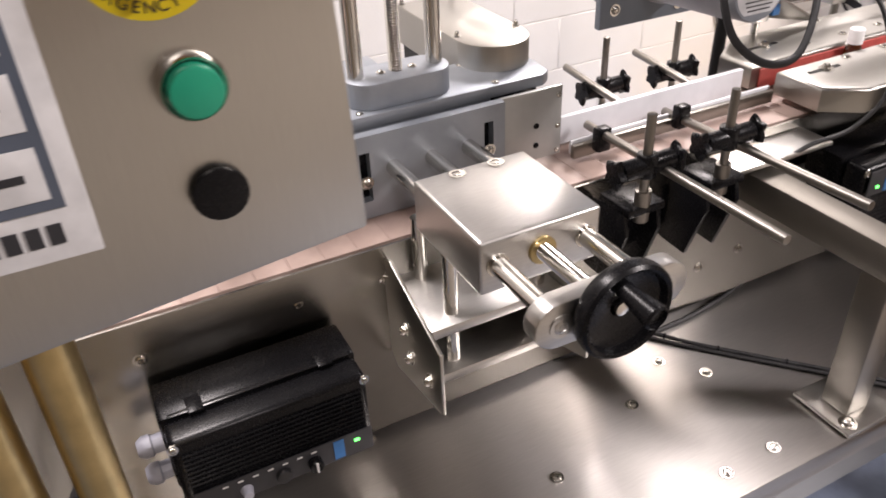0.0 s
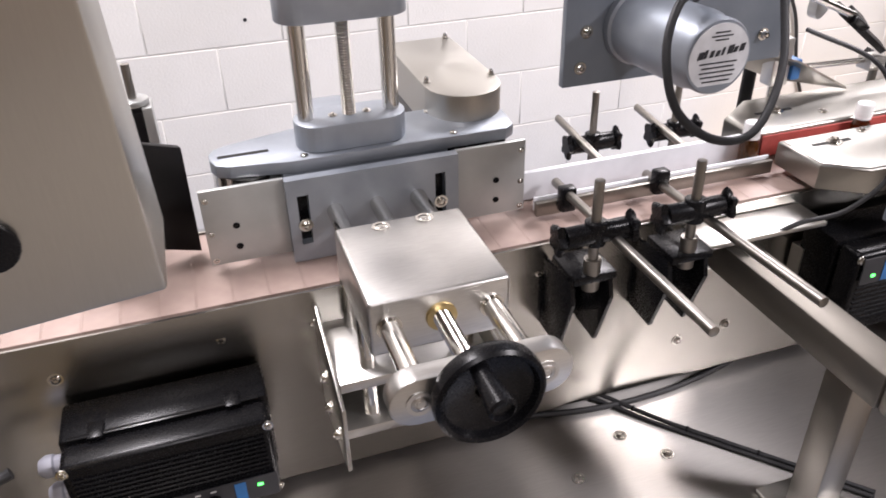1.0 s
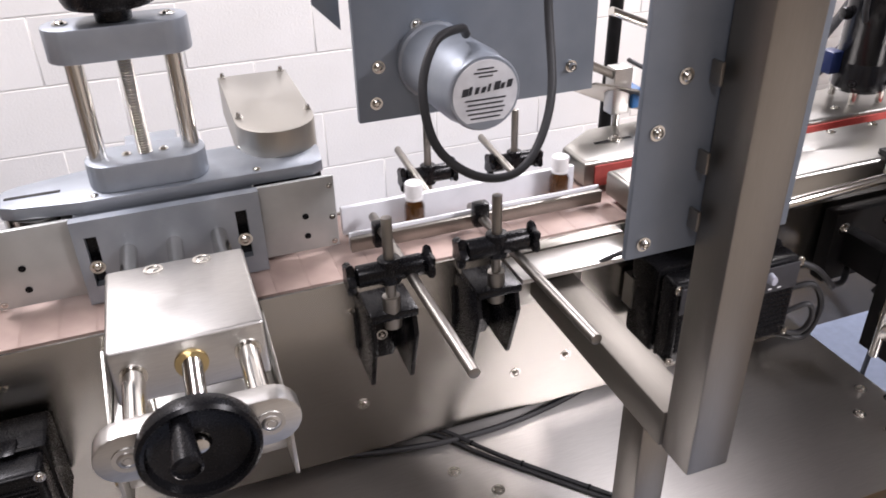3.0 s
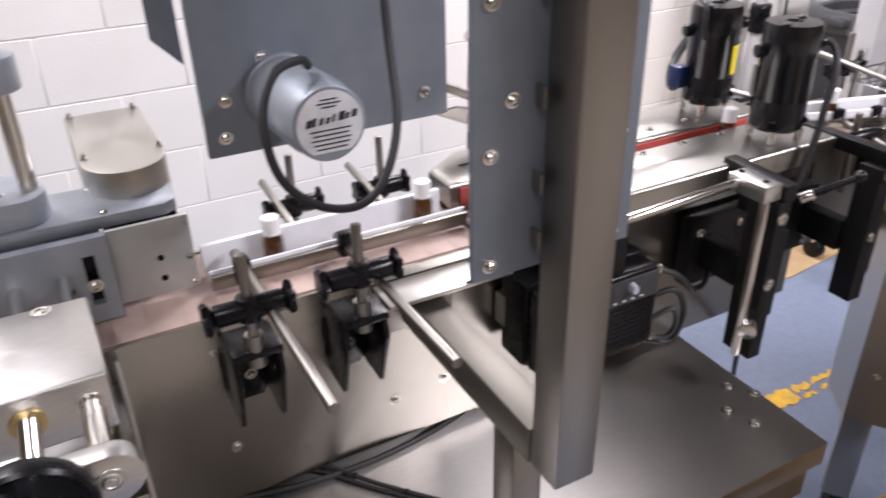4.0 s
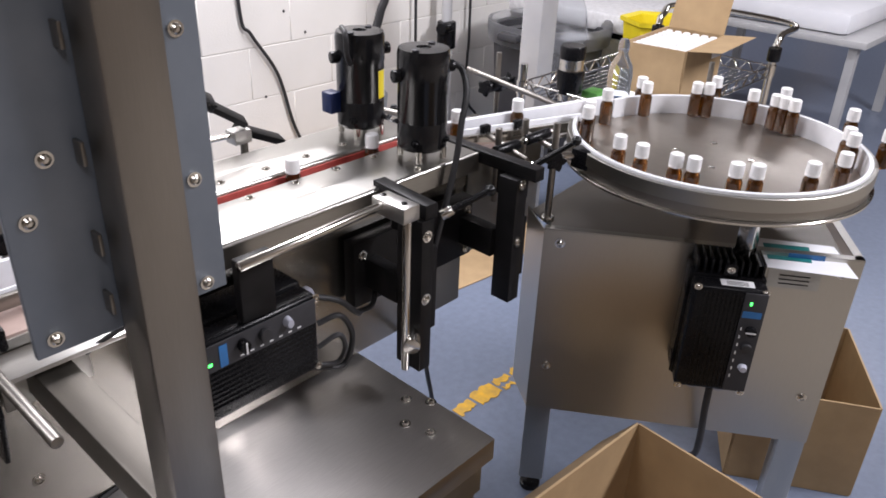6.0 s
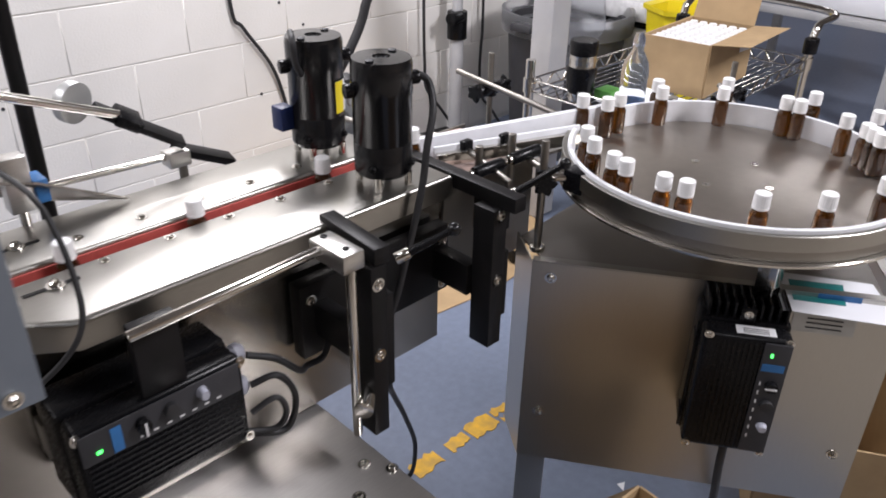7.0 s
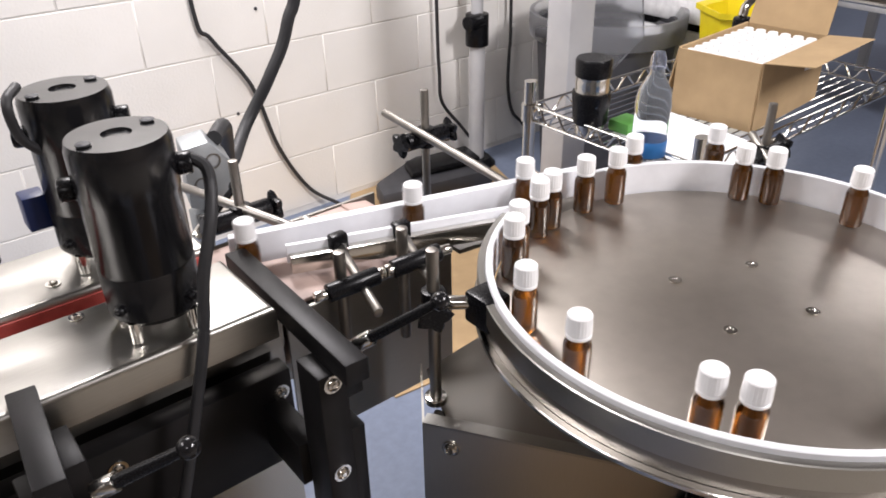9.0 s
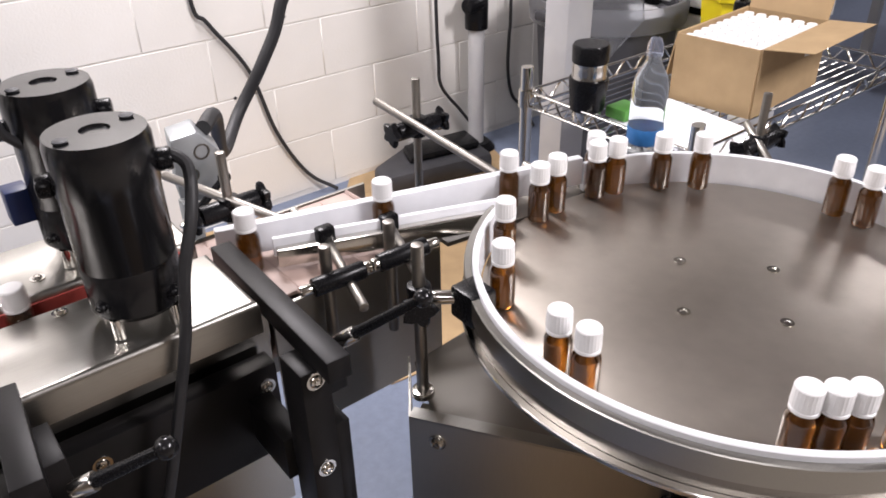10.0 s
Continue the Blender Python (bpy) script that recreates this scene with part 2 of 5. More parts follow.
def cable_bm(points, r, seg=10, steps=8):
    bm = bmesh.new()
    line = smooth_path(points, steps)
    rings = []
    side = Vector((0.3, 0.2, 0.93)).normalized()
    for i, c in enumerate(line):
        d = (line[min(i + 1, len(line) - 1)] - line[max(i - 1, 0)]).normalized()
        u = (side - d * side.dot(d)).normalized()
        side = u
        v = d.cross(u)
        rings.append([bm.verts.new(c + r * (u * math.cos(2 * math.pi * k / seg) + v * math.sin(2 * math.pi * k / seg))) for k in range(seg)])
    for a, b in zip(rings, rings[1:]):
        for k in range(seg):
            bm.faces.new((a[k], a[(k + 1) % seg], b[(k + 1) % seg], b[k])).smooth = True
    bm.faces.new(rings[0][::-1]), bm.faces.new(rings[-1])
    return bm


def join_bm(*many):
    bm = many[0]
    for other in many[1:]:
        me = bpy.data.meshes.new("tmp")
        other.to_mesh(me)
        bm.from_mesh(me)
        bpy.data.meshes.remove(me)
        other.free()
    return bm


def mesh_of(name, bm, material):
    me = bpy.data.meshes.new(name)
    bm.to_mesh(me)
    bm.free()
    me.materials.append(material)
    me.polygons.foreach_set("use_smooth", [True] * len(me.polygons))
    me.set_sharp_from_angle(angle=radians(36))
    return me


PLACE = [Matrix()]  # where the section being built stands


def settle(dx=0.0, dy=0.0, dz=0.0, sx=1.0, sy=1.0, sz=1.0):
    """Set the place and proportions of the parts that follow."""
    PLACE[0] = Matrix(((sx, 0, 0, dx), (0, sy, 0, dy), (0, 0, sz, dz), (0, 0, 0, 1)))


def thing(name, at, label, category, group="", kind=""):
    """A top-level thing with parts: an empty at its base."""
    ob = new(name)
    ob.empty_display_size = 0.05
    ob.location = PLACE[0] @ Vector(at)
    return tagged(ob, label, category, group, kind)


def part(name, bm, material, parent, label=""):
    """One mesh, given in the world's metres, under a thing or a part."""
    base = Vector((0, 0, 0))
    up = parent
    while up is not None:
        base += up.location
        up = up.parent
    bmesh.ops.transform(bm, matrix=Matrix.Translation(-base) @ PLACE[0], verts=bm.verts[:])
    ob = new(name, mesh_of(name, bm, material))
    ob.parent = parent
    return tagged(ob, label)


def solid(name, bm, material, label, category="", group="", kind="", at=(0, 0, 0)):
    """A top-level thing or piece of the setting that is one mesh."""
    at = PLACE[0] @ Vector(at)
    bmesh.ops.transform(bm, matrix=Matrix.Translation(-at) @ PLACE[0], verts=bm.verts[:])
    ob = new(name, mesh_of(name, bm, material))
    ob.location = at
    return tagged(ob, label, category, group, kind)


def bolt(at, way, parent, r=0.0055, h=0.004, material=None, name="bolt"):
    """A domed socket screw head with a washer, its top towards way."""
    w = Vector(way).normalized()
    bm = lathe_bm([(0, h), (r * 0.35, h), (r * 0.4, h * 0.6), (r * 0.55, h * 0.6), (r * 0.62, h), (r * 0.9, h * 0.75), (r, h * 0.3), (r, 0.001), (r * 1.45, 0.001), (r * 1.45, -0.001)],
                  at, 16, Vector(at) + w)
    return part(name, bm, material or CHROME, parent)


# ---------------------------------------------------------------- setting
WALL_Y, COURSE, BLOCK = 1.50, 0.183, 0.366
solid("floor", box_bm(-4, 12, -5, 6, FZ - 0.1, FZ), FLOOR, "blue painted concrete floor, worn and scuffed", "floor", kind="structure")
solid("ceiling", box_bm(-4, 12, -5, 6, 3.3, 3.4), CEILING, "plain dim ceiling of the workshop", "ceiling", kind="structure")
wall_back = solid("wall_back", box_bm(-4, 5.2, WALL_Y + 0.0025, WALL_Y + 0.2, FZ, 3.3), WALL, "cream painted concrete block wall", "wall", kind="structure")
# walls out of view, added to close the hall and tint the steel's reflections
solid("wall_left", box_bm(-4.2, -4.0, -5, 6, FZ, 3.3), WARM_WALL, "plain hall wall added out of view to close the room", "wall", kind="structure")
solid("wall_front", box_bm(-4, 12, -5.2, -5.0, FZ, 3.3), WARM_WALL, "plain hall wall added out of view to close the room", "wall", kind="structure")
solid("wall_right", box_bm(12, 12.2, -5, 6, FZ, 3.3), WARM_WALL, "plain hall wall added out of view to close the room", "wall", kind="structure")
solid("wall_far", box_bm(5.2, 12, 6, 6.2, FZ, 3.3), WARM_WALL, "plain hall wall added out of view to close the room", "wall", kind="structure")
solid("wall_return", box_bm(5.0, 5.2, WALL_Y + 0.2, 6, FZ, 3.3), WALL, "plain hall wall added out of view to close the room", "wall", kind="structure")

# added sheet out of view: gives upright steel a brown floor to reflect
solid("bare_floor", box_bm(-4, 12, -5, -0.85, FZ + 0.0005, FZ + 0.004), FRONT_BROWN, "unseen brown floor sheet in front of the machine, added for warm reflections", "floor", kind="structure")
settle(dy=-0.028, dx=0.01)
tape = thing("floor_tape", (1.3, 0.17, FZ), "worn yellow marking stripe painted on the floor", "floor marking", kind="structure")
random.seed(4)
for x, y, w, d, gap in ((1.03, 0.168, 0.075, 0.040, 0), (1.135, 0.168, 0.060, 0.034, 0), (1.205, 0.166, 0.078, 0.046, 0), (1.288, 0.176, 0.055, 0.020, 0), (1.292, 0.146, 0.040, 0.010, 0), (1.350, 0.176, 0.085, 0.016, 0), (1.352, 0.148, 0.082, 0.010, 0), (1.46, 0.165, 0.10, 0.044, 0), (1.57, 0.168, 0.15, 0.046, 0), (1.73, 0.17, 0.10, 0.04, 0)):
    n = 9
    low = [(x + w * k / n, y - d / 2 + random.uniform(-0.006, 0.005), FZ + 0.0005) for k in range(n + 1)]
    high = [(x + w * k / n + random.uniform(-0.003, 0.003), y + d / 2 + random.uniform(-0.005, 0.006), FZ + 0.0005) for k in range(n, -1, -1)]
    part("stripe_patch", plate_bm(low + high, (0, 0, 0.0012)), YELLOW, tape)
settle(dx=0.06, dy=-0.12)
solid("cardboard_sheet", plate_bm([(1.40, 0.66, FZ + 0.0005), (1.66, 0.63, FZ + 0.0005), (2.05, 0.67, FZ + 0.0005), (2.3, 1.5, FZ + 0.0005), (1.3, 1.6, FZ + 0.0005)], (0, 0, 0.003)), CARD, "flattened brown cardboard sheet on the floor", "cardboard", at=(1.7, 0.9, FZ))
solid("paper_scrap", plate_bm([(1.262, -0.082, FZ + 0.0005), (1.285, -0.070, FZ + 0.0005), (1.268, -0.062, FZ + 0.0005)], (0, 0, 0.001)), PAPER, "small white paper scrap on the floor", "paper scrap", at=(1.27, -0.07, FZ))

settle()
# ---------------------------------------------------------------- bench under the conveyor
BZ = 0.635
bench = thing("machine_base", (-0.4, 0.1, FZ), "brushed stainless steel machine base with a bolted flat top", "machine base")
top = part("top", box_bm(-2.55, 0.731, -0.286, 0.5, BZ - 0.04, BZ, 0.002), BENCH, bench)
part("front_rail", box_bm(-2.53, 0.716, -0.276, -0.246, BZ - 0.10, BZ - 0.0405), STEEL, bench)
part("end_rail", box_bm(0.681, 0.716, -0.245, 0.47, BZ - 0.10, BZ - 0.0405), STEEL, bench)
for x in (-2.5, -0.9, 0.665):
    for y in (-0.271, 0.43):
        part("leg", box_bm(x, x + 0.045, y, y + 0.045, FZ + 0.0005, BZ - 0.0405, 0.003), TUBE, bench)
for x, y in ((0.004, -0.108), (0.131, -0.109), (-0.15, -0.16), (0.701, -0.129), (0.723, -0.161), (0.659, -0.169), (0.672, -0.209), (0.03, -0.253), (0.108, -0.251), (0.09, -0.06)):
    bolt((x, y, BZ + 0.0005), (0, 0, 1), bench, 0.006, 0.004)

# ---------------------------------------------------------------- conveyor
BELT = 0.92
conveyor = thing("conveyor", (0.2, 0.09, BZ), "stainless steel conveyor frame carrying a beige slat chain", "conveyor")
XL0, XR0 = -2.5, 1.20
lip = plate_bm([(XL0, 0.0, BELT + 0.001), (XL0, 0.0, 0.884), (XL0, 0.004, 0.882), (XL0, 0.004, 0.650), (XL0, 0.007, 0.650), (XL0, 0.007, 0.886), (XL0, 0.003, 0.888), (XL0, 0.003, BELT + 0.001)], (0.97 - XL0, 0, 0))
part("side_panel", lip, PANEL, conveyor, "folded brushed stainless side panel")
part("side_panel", box_bm(XL0, XR0, 0.170, 0.174, 0.69, BELT + 0.001), STEEL, conveyor)
part("side_panel", box_bm(0.9755, 1.19, 0.0, 0.004, 0.745, BELT - 0.004), STEEL, conveyor)
part("bed", box_bm(XL0 + 0.02, XR0 - 0.06, 0.012, 0.165, 0.885, 0.898), STEEL, conveyor)
part("inner_skirt", box_bm(XL0, 0.9, 0.150, 0.154, BZ + 0.001, 0.689), STEEL, conveyor)
for x in (-0.9, 0.45, 0.9):
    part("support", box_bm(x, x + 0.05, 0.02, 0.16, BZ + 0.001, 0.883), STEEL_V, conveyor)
for x, z in ((-0.384, 0.880), (-0.55, 0.874), (-0.008, 0.732), (0.205, 0.718), (0.281, 0.726), (-0.011, 0.880), (0.33, 0.885), (0.60, 0.76)):
    bolt((x, 0.004 if z < 0.882 else 0.0, z), (0, -1, 0), conveyor, 0.0055)

# ---------------------------------------------------------------- clamping head over the belt
settle(dx=-0.004, sx=0.955, dy=0.002, dz=0.094, sz=0.90)
head = thing("clamping_head", (-0.2, 0.13, BELT), "grey aluminium clamping head with twin guide rods and a gear cover", "machine head")
part("plate_wing", box_bm(-0.392, -0.298, 0.068, 0.074, 0.931, 1.033, 0.001), ALU_PLATE, head)
part("plate_wing", box_bm(-0.092, 0.000, 0.068, 0.074, 0.931, 1.033, 0.001), ALU_PLATE, head)


def slotted_plate():
    """The middle plate, with two upright slots cut through."""
    bm = bmesh.new()
    xs = [-0.298, -0.2865, -0.2735, -0.1215, -0.1085, -0.092]
    zs = [0.921, 0.945, 1.012, 1.034]
    for i in range(5):
        for j in range(3):
            if j == 1 and i in (1, 3):
                continue
            bmesh.ops.create_cube(bm, size=1, matrix=Matrix.LocRotScale(((xs[i] + xs[i + 1]) / 2, 0.064, (zs[j] + zs[j + 1]) / 2), None, (xs[i + 1] - xs[i], 0.012, zs[j + 1] - zs[j])))
    bmesh.ops.remove_doubles(bm, verts=bm.verts[:], dist=1e-5)
    return bm


part("slotted_plate", slotted_plate(), ALU_GREY, head)
part("slot_back", box_bm(-0.29, -0.10, 0.0705, 0.073, 0.94, 1.016), BLACK, head)
for x in (-0.28, -0.115):
    bolt((x, 0.0575, 0.972), (0, -1, 0), head, 0.006)
for x in (-0.357, -0.039):
    for z in (0.953, 0.982):
        bolt((x, 0.068, z), (0, -1, 0), head, 0.0028, 0.001, BLACK, "screw_hole")
for x in (-0.386, -0.006):
    for z in (0.938, 0.975, 1.02):
        bolt((x, 0.068, z), (0, -1, 0), head, 0.0026, 0.002, CHROME, "screw")
part("belt_block", box_bm(-0.389, -0.012, 0.0745, 0.083, 0.931, 1.024, 0.003), BLACK, head, "black rubber side belt")
settle(dx=-0.006, sx=0.89, dy=0.002, dz=-0.0795, sz=1.055)
arm = [(x, y, 1.0435) for x, y in ((-0.398, 0.116), (-0.392, 0.100), (-0.376, 0.093), (-0.300, 0.082), (-0.020, 0.082), (-0.005, 0.092), (0.0, 0.130), (-0.005, 0.165), (-0.020, 0.174), (-0.285, 0.174), (-0.376, 0.152), (-0.392, 0.144), (-0.398, 0.132))]
part("top_arm", plate_bm(arm, (0, 0, 0.014), 0.0015), ALU_GREY, head)
part("under_plate", box_bm(-0.315, -0.100, 0.086, 0.168, 1.022, 1.0430, 0.001), ALU_GREY, head)
part("pulley", rod_bm((-0.352, 0.130, 1.02), (-0.352, 0.130, 1.0430), 0.045), CHROME, head)
part("pulley", rod_bm((-0.055, 0.130, 1.02), (-0.055, 0.130, 1.0430), 0.040), BLACK, head)
part("arm_slot", box_bm(-0.388, -0.325, 0.117, 0.123, 1.0572, 1.0580), BLACK, head)
for x, y in ((-0.285, 0.091), (-0.09, 0.091), (-0.28, 0.163), (-0.10, 0.163)):
    bolt((x, y, 1.0577), (0, 0, 1), head, 0.0035, 0.002, CHROME, "screw")
part("boss", plate_bm([(x, y, 1.0577) for x, y in stadium(-0.218, 0.120, 0.042, 0.030)], (0, 0, 0.029), 0.002), ALU_GREY, head)
for x in (-0.273, -0.163):
    part("guide_rod", rod_bm((x, 0.121, 1.087), (x, 0.121, 1.191), 0.0105), CHROME, head)


def screw_bm(a, b, r, pitch):
    """A threaded bar."""
    n = max(2, int((Vector(b) - Vector(a)).length / pitch))
    L = (Vector(b) - Vector(a)).length
    prof = [(0, 0)]
    for i in range(n):
        prof += [(r, L * i / n), (r * 0.86, L * (i + 0.5) / n)]
    prof += [(r, L), (0, L)]
    return lathe_bm(prof, a, 16, b)


part("lead_screw", screw_bm((-0.218, 0.121, 1.087), (-0.218, 0.121, 1.191), 0.009, 0.0028), CHROME, head)
for x in (-0.240, -0.196):
    bolt((x, 0.118, 1.087), (0, 0, 1), head, 0.004, 0.003)
part("top_block", plate_bm([(x, y, 1.191) for x, y in stadium(-0.218, 0.120, 0.052, 0.028)], (0, 0, 0.033), 0.002), ALU_GREY, head)
for x in (-0.276, -0.160):
    bolt((x, 0.12, 1.2245), (0, 0, 1), head, 0.006, 0.003)
knob = part("knob", lathe_bm([(0.02, 0), (0.021, 0.012), (0.018, 0.014), (0.049, 0.016), (0.052, 0.022), (0.052, 0.034), (0.047, 0.038), (0, 0.036)], (-0.218, 0.12, 1.2245), 40), BLACK, head, "black round adjusting knob")


def gear_cover():
    pts = [(-0.107, 0.35), (-0.107, 0.165)]
    for i in range(13):
        a = radians(180 + 180 * i / 12)
        pts.append((-0.056 + 0.051 * math.cos(a), 0.165 + 0.051 * math.sin(a)))
    pts += [(-0.005, 0.35)]
    bm = plate_bm([(x, y, 1.038) for x, y in pts], (0, 0, 0.050))
    rim = [e for e in bm.edges if all(v.co.z > 1.08 for v in e.verts)]
    bmesh.ops.bevel(bm, geom=rim, offset=0.0015, segments=2, profile=0.5, affect="EDGES", clamp_overlap=True)
    return bm


settle(dx=0.003, sx=0.93, dy=0.002, dz=-0.0795, sz=1.055)
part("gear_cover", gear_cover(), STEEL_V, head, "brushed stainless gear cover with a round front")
part("cover_base", box_bm(-0.100, -0.012, 0.12, 0.345, 1.0, 1.047), BLACK, head)
for x, y in ((-0.014, 0.343), (-0.100, 0.343), (-0.100, 0.178), (-0.010, 0.175)):
    bolt((x, y, 1.0885), (0, 0, 1), head, 0.0035, 0.006, CHROME, "screw")
part("rear_column", box_bm(-0.25, -0.18, 0.22, 0.30, 0.70, 1.045, 0.003), ALU_GREY, head)

# ---------------------------------------------------------------- cross slide with the hand wheel
settle(dx=0.0115, dy=0.0257, sy=0.873, dz=-0.010)
slide = thing("cross_slide", (-0.2, -0.14, BZ), "machined aluminium slide block on rods with a black hand wheel", "slide unit")
block = part("block", box_bm(-0.267, -0.135, -0.222, -0.065, 0.962, 1.020, 0.004, 3), ALU, slide)
for x, y in ((-0.222, -0.079), (-0.176, -0.077)):
    bolt((x, y, 1.0202), (0, 0, 1), slide, 0.0065, 0.001)
for x in (-0.249, -0.153):
    part("slide_rod", rod_bm((x, -0.325, 0.994), (x, 0.057, 0.990), 0.0095), CHROME, slide)
    part("bushing", rod_bm((x, -0.2245, 0.993), (x, -0.2205, 0.993), 0.0118), CHROME, slide)
part("lead_screw", screw_bm((-0.201, -0.325, 0.994), (-0.201, -0.10, 0.992), 0.0088, 0.0026), CHROME, slide)
part("screw_shank", rod_bm((-0.201, -0.06, 0.992), (-0.201, 0.057, 0.990), 0.0088), CHROME, slide)
part("nut", rod_bm((-0.201, -0.226, 0.993), (-0.201, -0.2205, 0.993), 0.0145, bevel=0.001), BRASS, slide, "brass nut")
part("end_bar", plate_bm([(x, -0.346, z) for x, z in stadium(-0.202, 1.0, 0.054, 0.0225)], (0, 0.022, 0), 0.002), ALU, slide)
for x in (-0.254, -0.150):
    bolt((x, -0.3465, 1.0), (0, -1, 0), slide, 0.0078, 0.002, ALU)
settle(dx=-0.0047, sx=0.92, dy=0.0257, sy=0.873, dz=0.0713, sz=0.92)
wheel = part("hand_wheel", lathe_bm([(0.008, -0.004), (0.010, 0.002), (0.034, 0.004), (0.040, 0.008), (0.0425, 0.016), (0.0455, 0.018), (0.0485, 0.015), (0.0495, 0.008), (0.0485, 0.001), (0.044, -0.004), (0.02, -0.006), (0.008, -0.004)],
                                    (-0.203, -0.352, 1.004), 56, (-0.203, -0.452, 1.004)), BLACK, slide, "black moulded hand wheel")
part("hub", rod_bm((-0.203, -0.350, 1.004), (-0.203, -0.360, 1.004), 0.0075, bevel=0.001), CHROME, wheel)
part("crank_handle", lathe_bm([(0.0, 0.0), (0.0065, 0.0), (0.0078, 0.006), (0.0085, 0.02), (0.0115, 0.05), (0.0118, 0.056), (0.0095, 0.058), (0.0085, 0.054), (0.0, 0.053)], (-0.2135, -0.356, 1.036), 6 * 4, (-0.2100, -0.456, 1.028)), BLACK, wheel)
settle(dx=0.0115, dy=0.0257, sy=0.873, dz=-0.010)
part("end_plate", plate_bm([(-0.29, 0.0, 0.905), (-0.29, -0.045, 0.920), (-0.29, -0.180, 0.874), (-0.29, -0.180, 0.790), (-0.29, -0.045, 0.768), (-0.29, 0.0, 0.80)], (-0.004, 0, 0), 0.0008), STEEL_V, slide, "bent stainless end plate")
part("end_plate", plate_bm([(-0.128, 0.0, 0.905), (-0.128, -0.045, 0.925), (-0.128, -0.200, 0.900), (-0.128, -0.205, 0.815), (-0.128, -0.045, 0.768), (-0.128, 0.0, 0.80)], (0.004, 0, 0), 0.0008), STEEL_V, slide)
part("shelf", box_bm(-0.289, -0.129, -0.150, -0.002, 0.872, 0.884, 0.001), ALU, slide)
part("shelf", box_bm(-0.289, -0.129, -0.150, -0.002, 0.808, 0.820, 0.001), ALU, slide)
for x in (-0.255, -0.148):
    for y in (-0.125, -0.04):
        part("post", rod_bm((x, y, 0.820), (x, y, 0.962), 0.0085), CHROME, slide)
for y, z in ((-0.02, 0.885), (-0.085, 0.85), (-0.095, 0.815), (-0.15, 0.82)):
    bolt((-0.2945, y, z), (-1, 0, 0), slide, 0.006, 0.007)

# ---------------------------------------------------------------- guide rails and clamps
settle(sx=0.88, dx=0.001, dy=-0.043)
back_rail = thing("guide_rail", (0.19, 0.142, 0.922), "white polyethylene bottle guide rail beside the chain", "guide rail")
part("strip", box_bm(0.006, 0.372, 0.138, 0.146, 0.928, 0.966, 0.0015), WHITE_HDPE, back_rail)
part("backing_bar", box_bm(0.012, 0.366, 0.1465, 0.1525, 0.9215, 0.950, 0.001), TUBE, back_rail)
settle(sx=0.88, dx=0.001, dy=-0.0245)
rail = thing("guide_rail", (0.2, 0.083, 0.924), "narrow aluminium guide rail with a white face above the chain", "guide rail")
part("bar", box_bm(0.006, 0.395, 0.078, 0.086, 0.926, 0.944, 0.001), TUBE, rail)
part("face", box_bm(0.006, 0.395, 0.0865, 0.0905, 0.930, 0.948, 0.001), WHITE_HDPE, rail)


def star_knob(centre, way, parent):
    """A small five-lobed clamp knob."""
    c, w = Vector(centre), Vector(way).normalized()
    bm = lathe_bm([(0.008, 0.0), (0.010, 0.002), (0.0155, 0.004), (0.0165, 0.008), (0.0140, 0.012), (0, 0.0125)], c, 20, c + w)
    turn = axis_turn(c, c + w)
    for v in bm.verts:
        q = turn.inverted() @ (v.co - c)
        k = 1 + 0.22 * math.cos(5 * math.atan2(q.y, q.x))
        v.co = c + turn @ Vector((q.x * k, q.y * k, q.z))
    return part("clamp_knob", bm, BLACK, parent)


def cross_clamp(name, px, py, top, z, rod, group, foot, along=(1, 0, 0), base_z=None, half=0.036):
    """A post, a cross clamp on it, and a rod held by the clamp."""
    g = thing(name, (px, py, BELT - 0.1 if base_z is None else base_z), "black cross clamp on a steel post holding a guide rod", "rail clamp", group)
    a = Vector(along).normalized()
    part("post", rod_bm((px, py, 0.905 if foot else g.location.z), (px, py, top), 0.0058, bevel=0.001), TUBE, g)
    c = Vector((px, py, z))
    body = join_bm(rod_bm(c - a * half, c + a * half, 0.0125, bevel=0.001), rod_bm(c - Vector((0, 0, 0.013)), c + Vector((0, 0, 0.015)), 0.0128, bevel=0.001))
    part("clamp_body", body, BLACK, g)
    star_knob(c - a * half, -a, g)
    star_knob(c + a * half, a, g)
    part("rod", rod_bm(rod[0], rod[1], 0.0058, bevel=0.001), TUBE, g)
    if foot:
        x0, x1, zb = px - 0.030, px + 0.032, 0.806
        shape = [(x0, -0.001, 0.925), (x0, -0.001, 0.83), (x0 + 0.010, -0.001, zb), (x0 + 0.046, -0.001, zb), (x1, -0.001, 0.84), (x1, -0.001, 0.905)]
        part("bracket_back", plate_bm([(p[0], p[1], p[2]) for p in shape], (0, -0.006, 0), 0.001), BLACK, g)
        for xx in (x0 + 0.004, x1 - 0.010):
            part("bracket_cheek", plate_bm([(xx, -0.007, 0.905), (xx, -0.080, 0.918), (xx, -0.090, 0.885), (xx, -0.060, zb), (xx, -0.007, zb + 0.002)], (0.006, 0, 0), 0.001), BLACK, g)
        part("bracket_top", box_bm(x0 + 0.004, x1 - 0.004, -0.092, -0.03, 0.912, 0.922, 0.002), BLACK, g)
        part("bushing", rod_bm((px, py, 0.900), (px, py, 0.940), 0.010), TUBE, g)
        bolt((px + 0.003, -0.0075, 0.84), (0, -1, 0), g, 0.005)
    return g


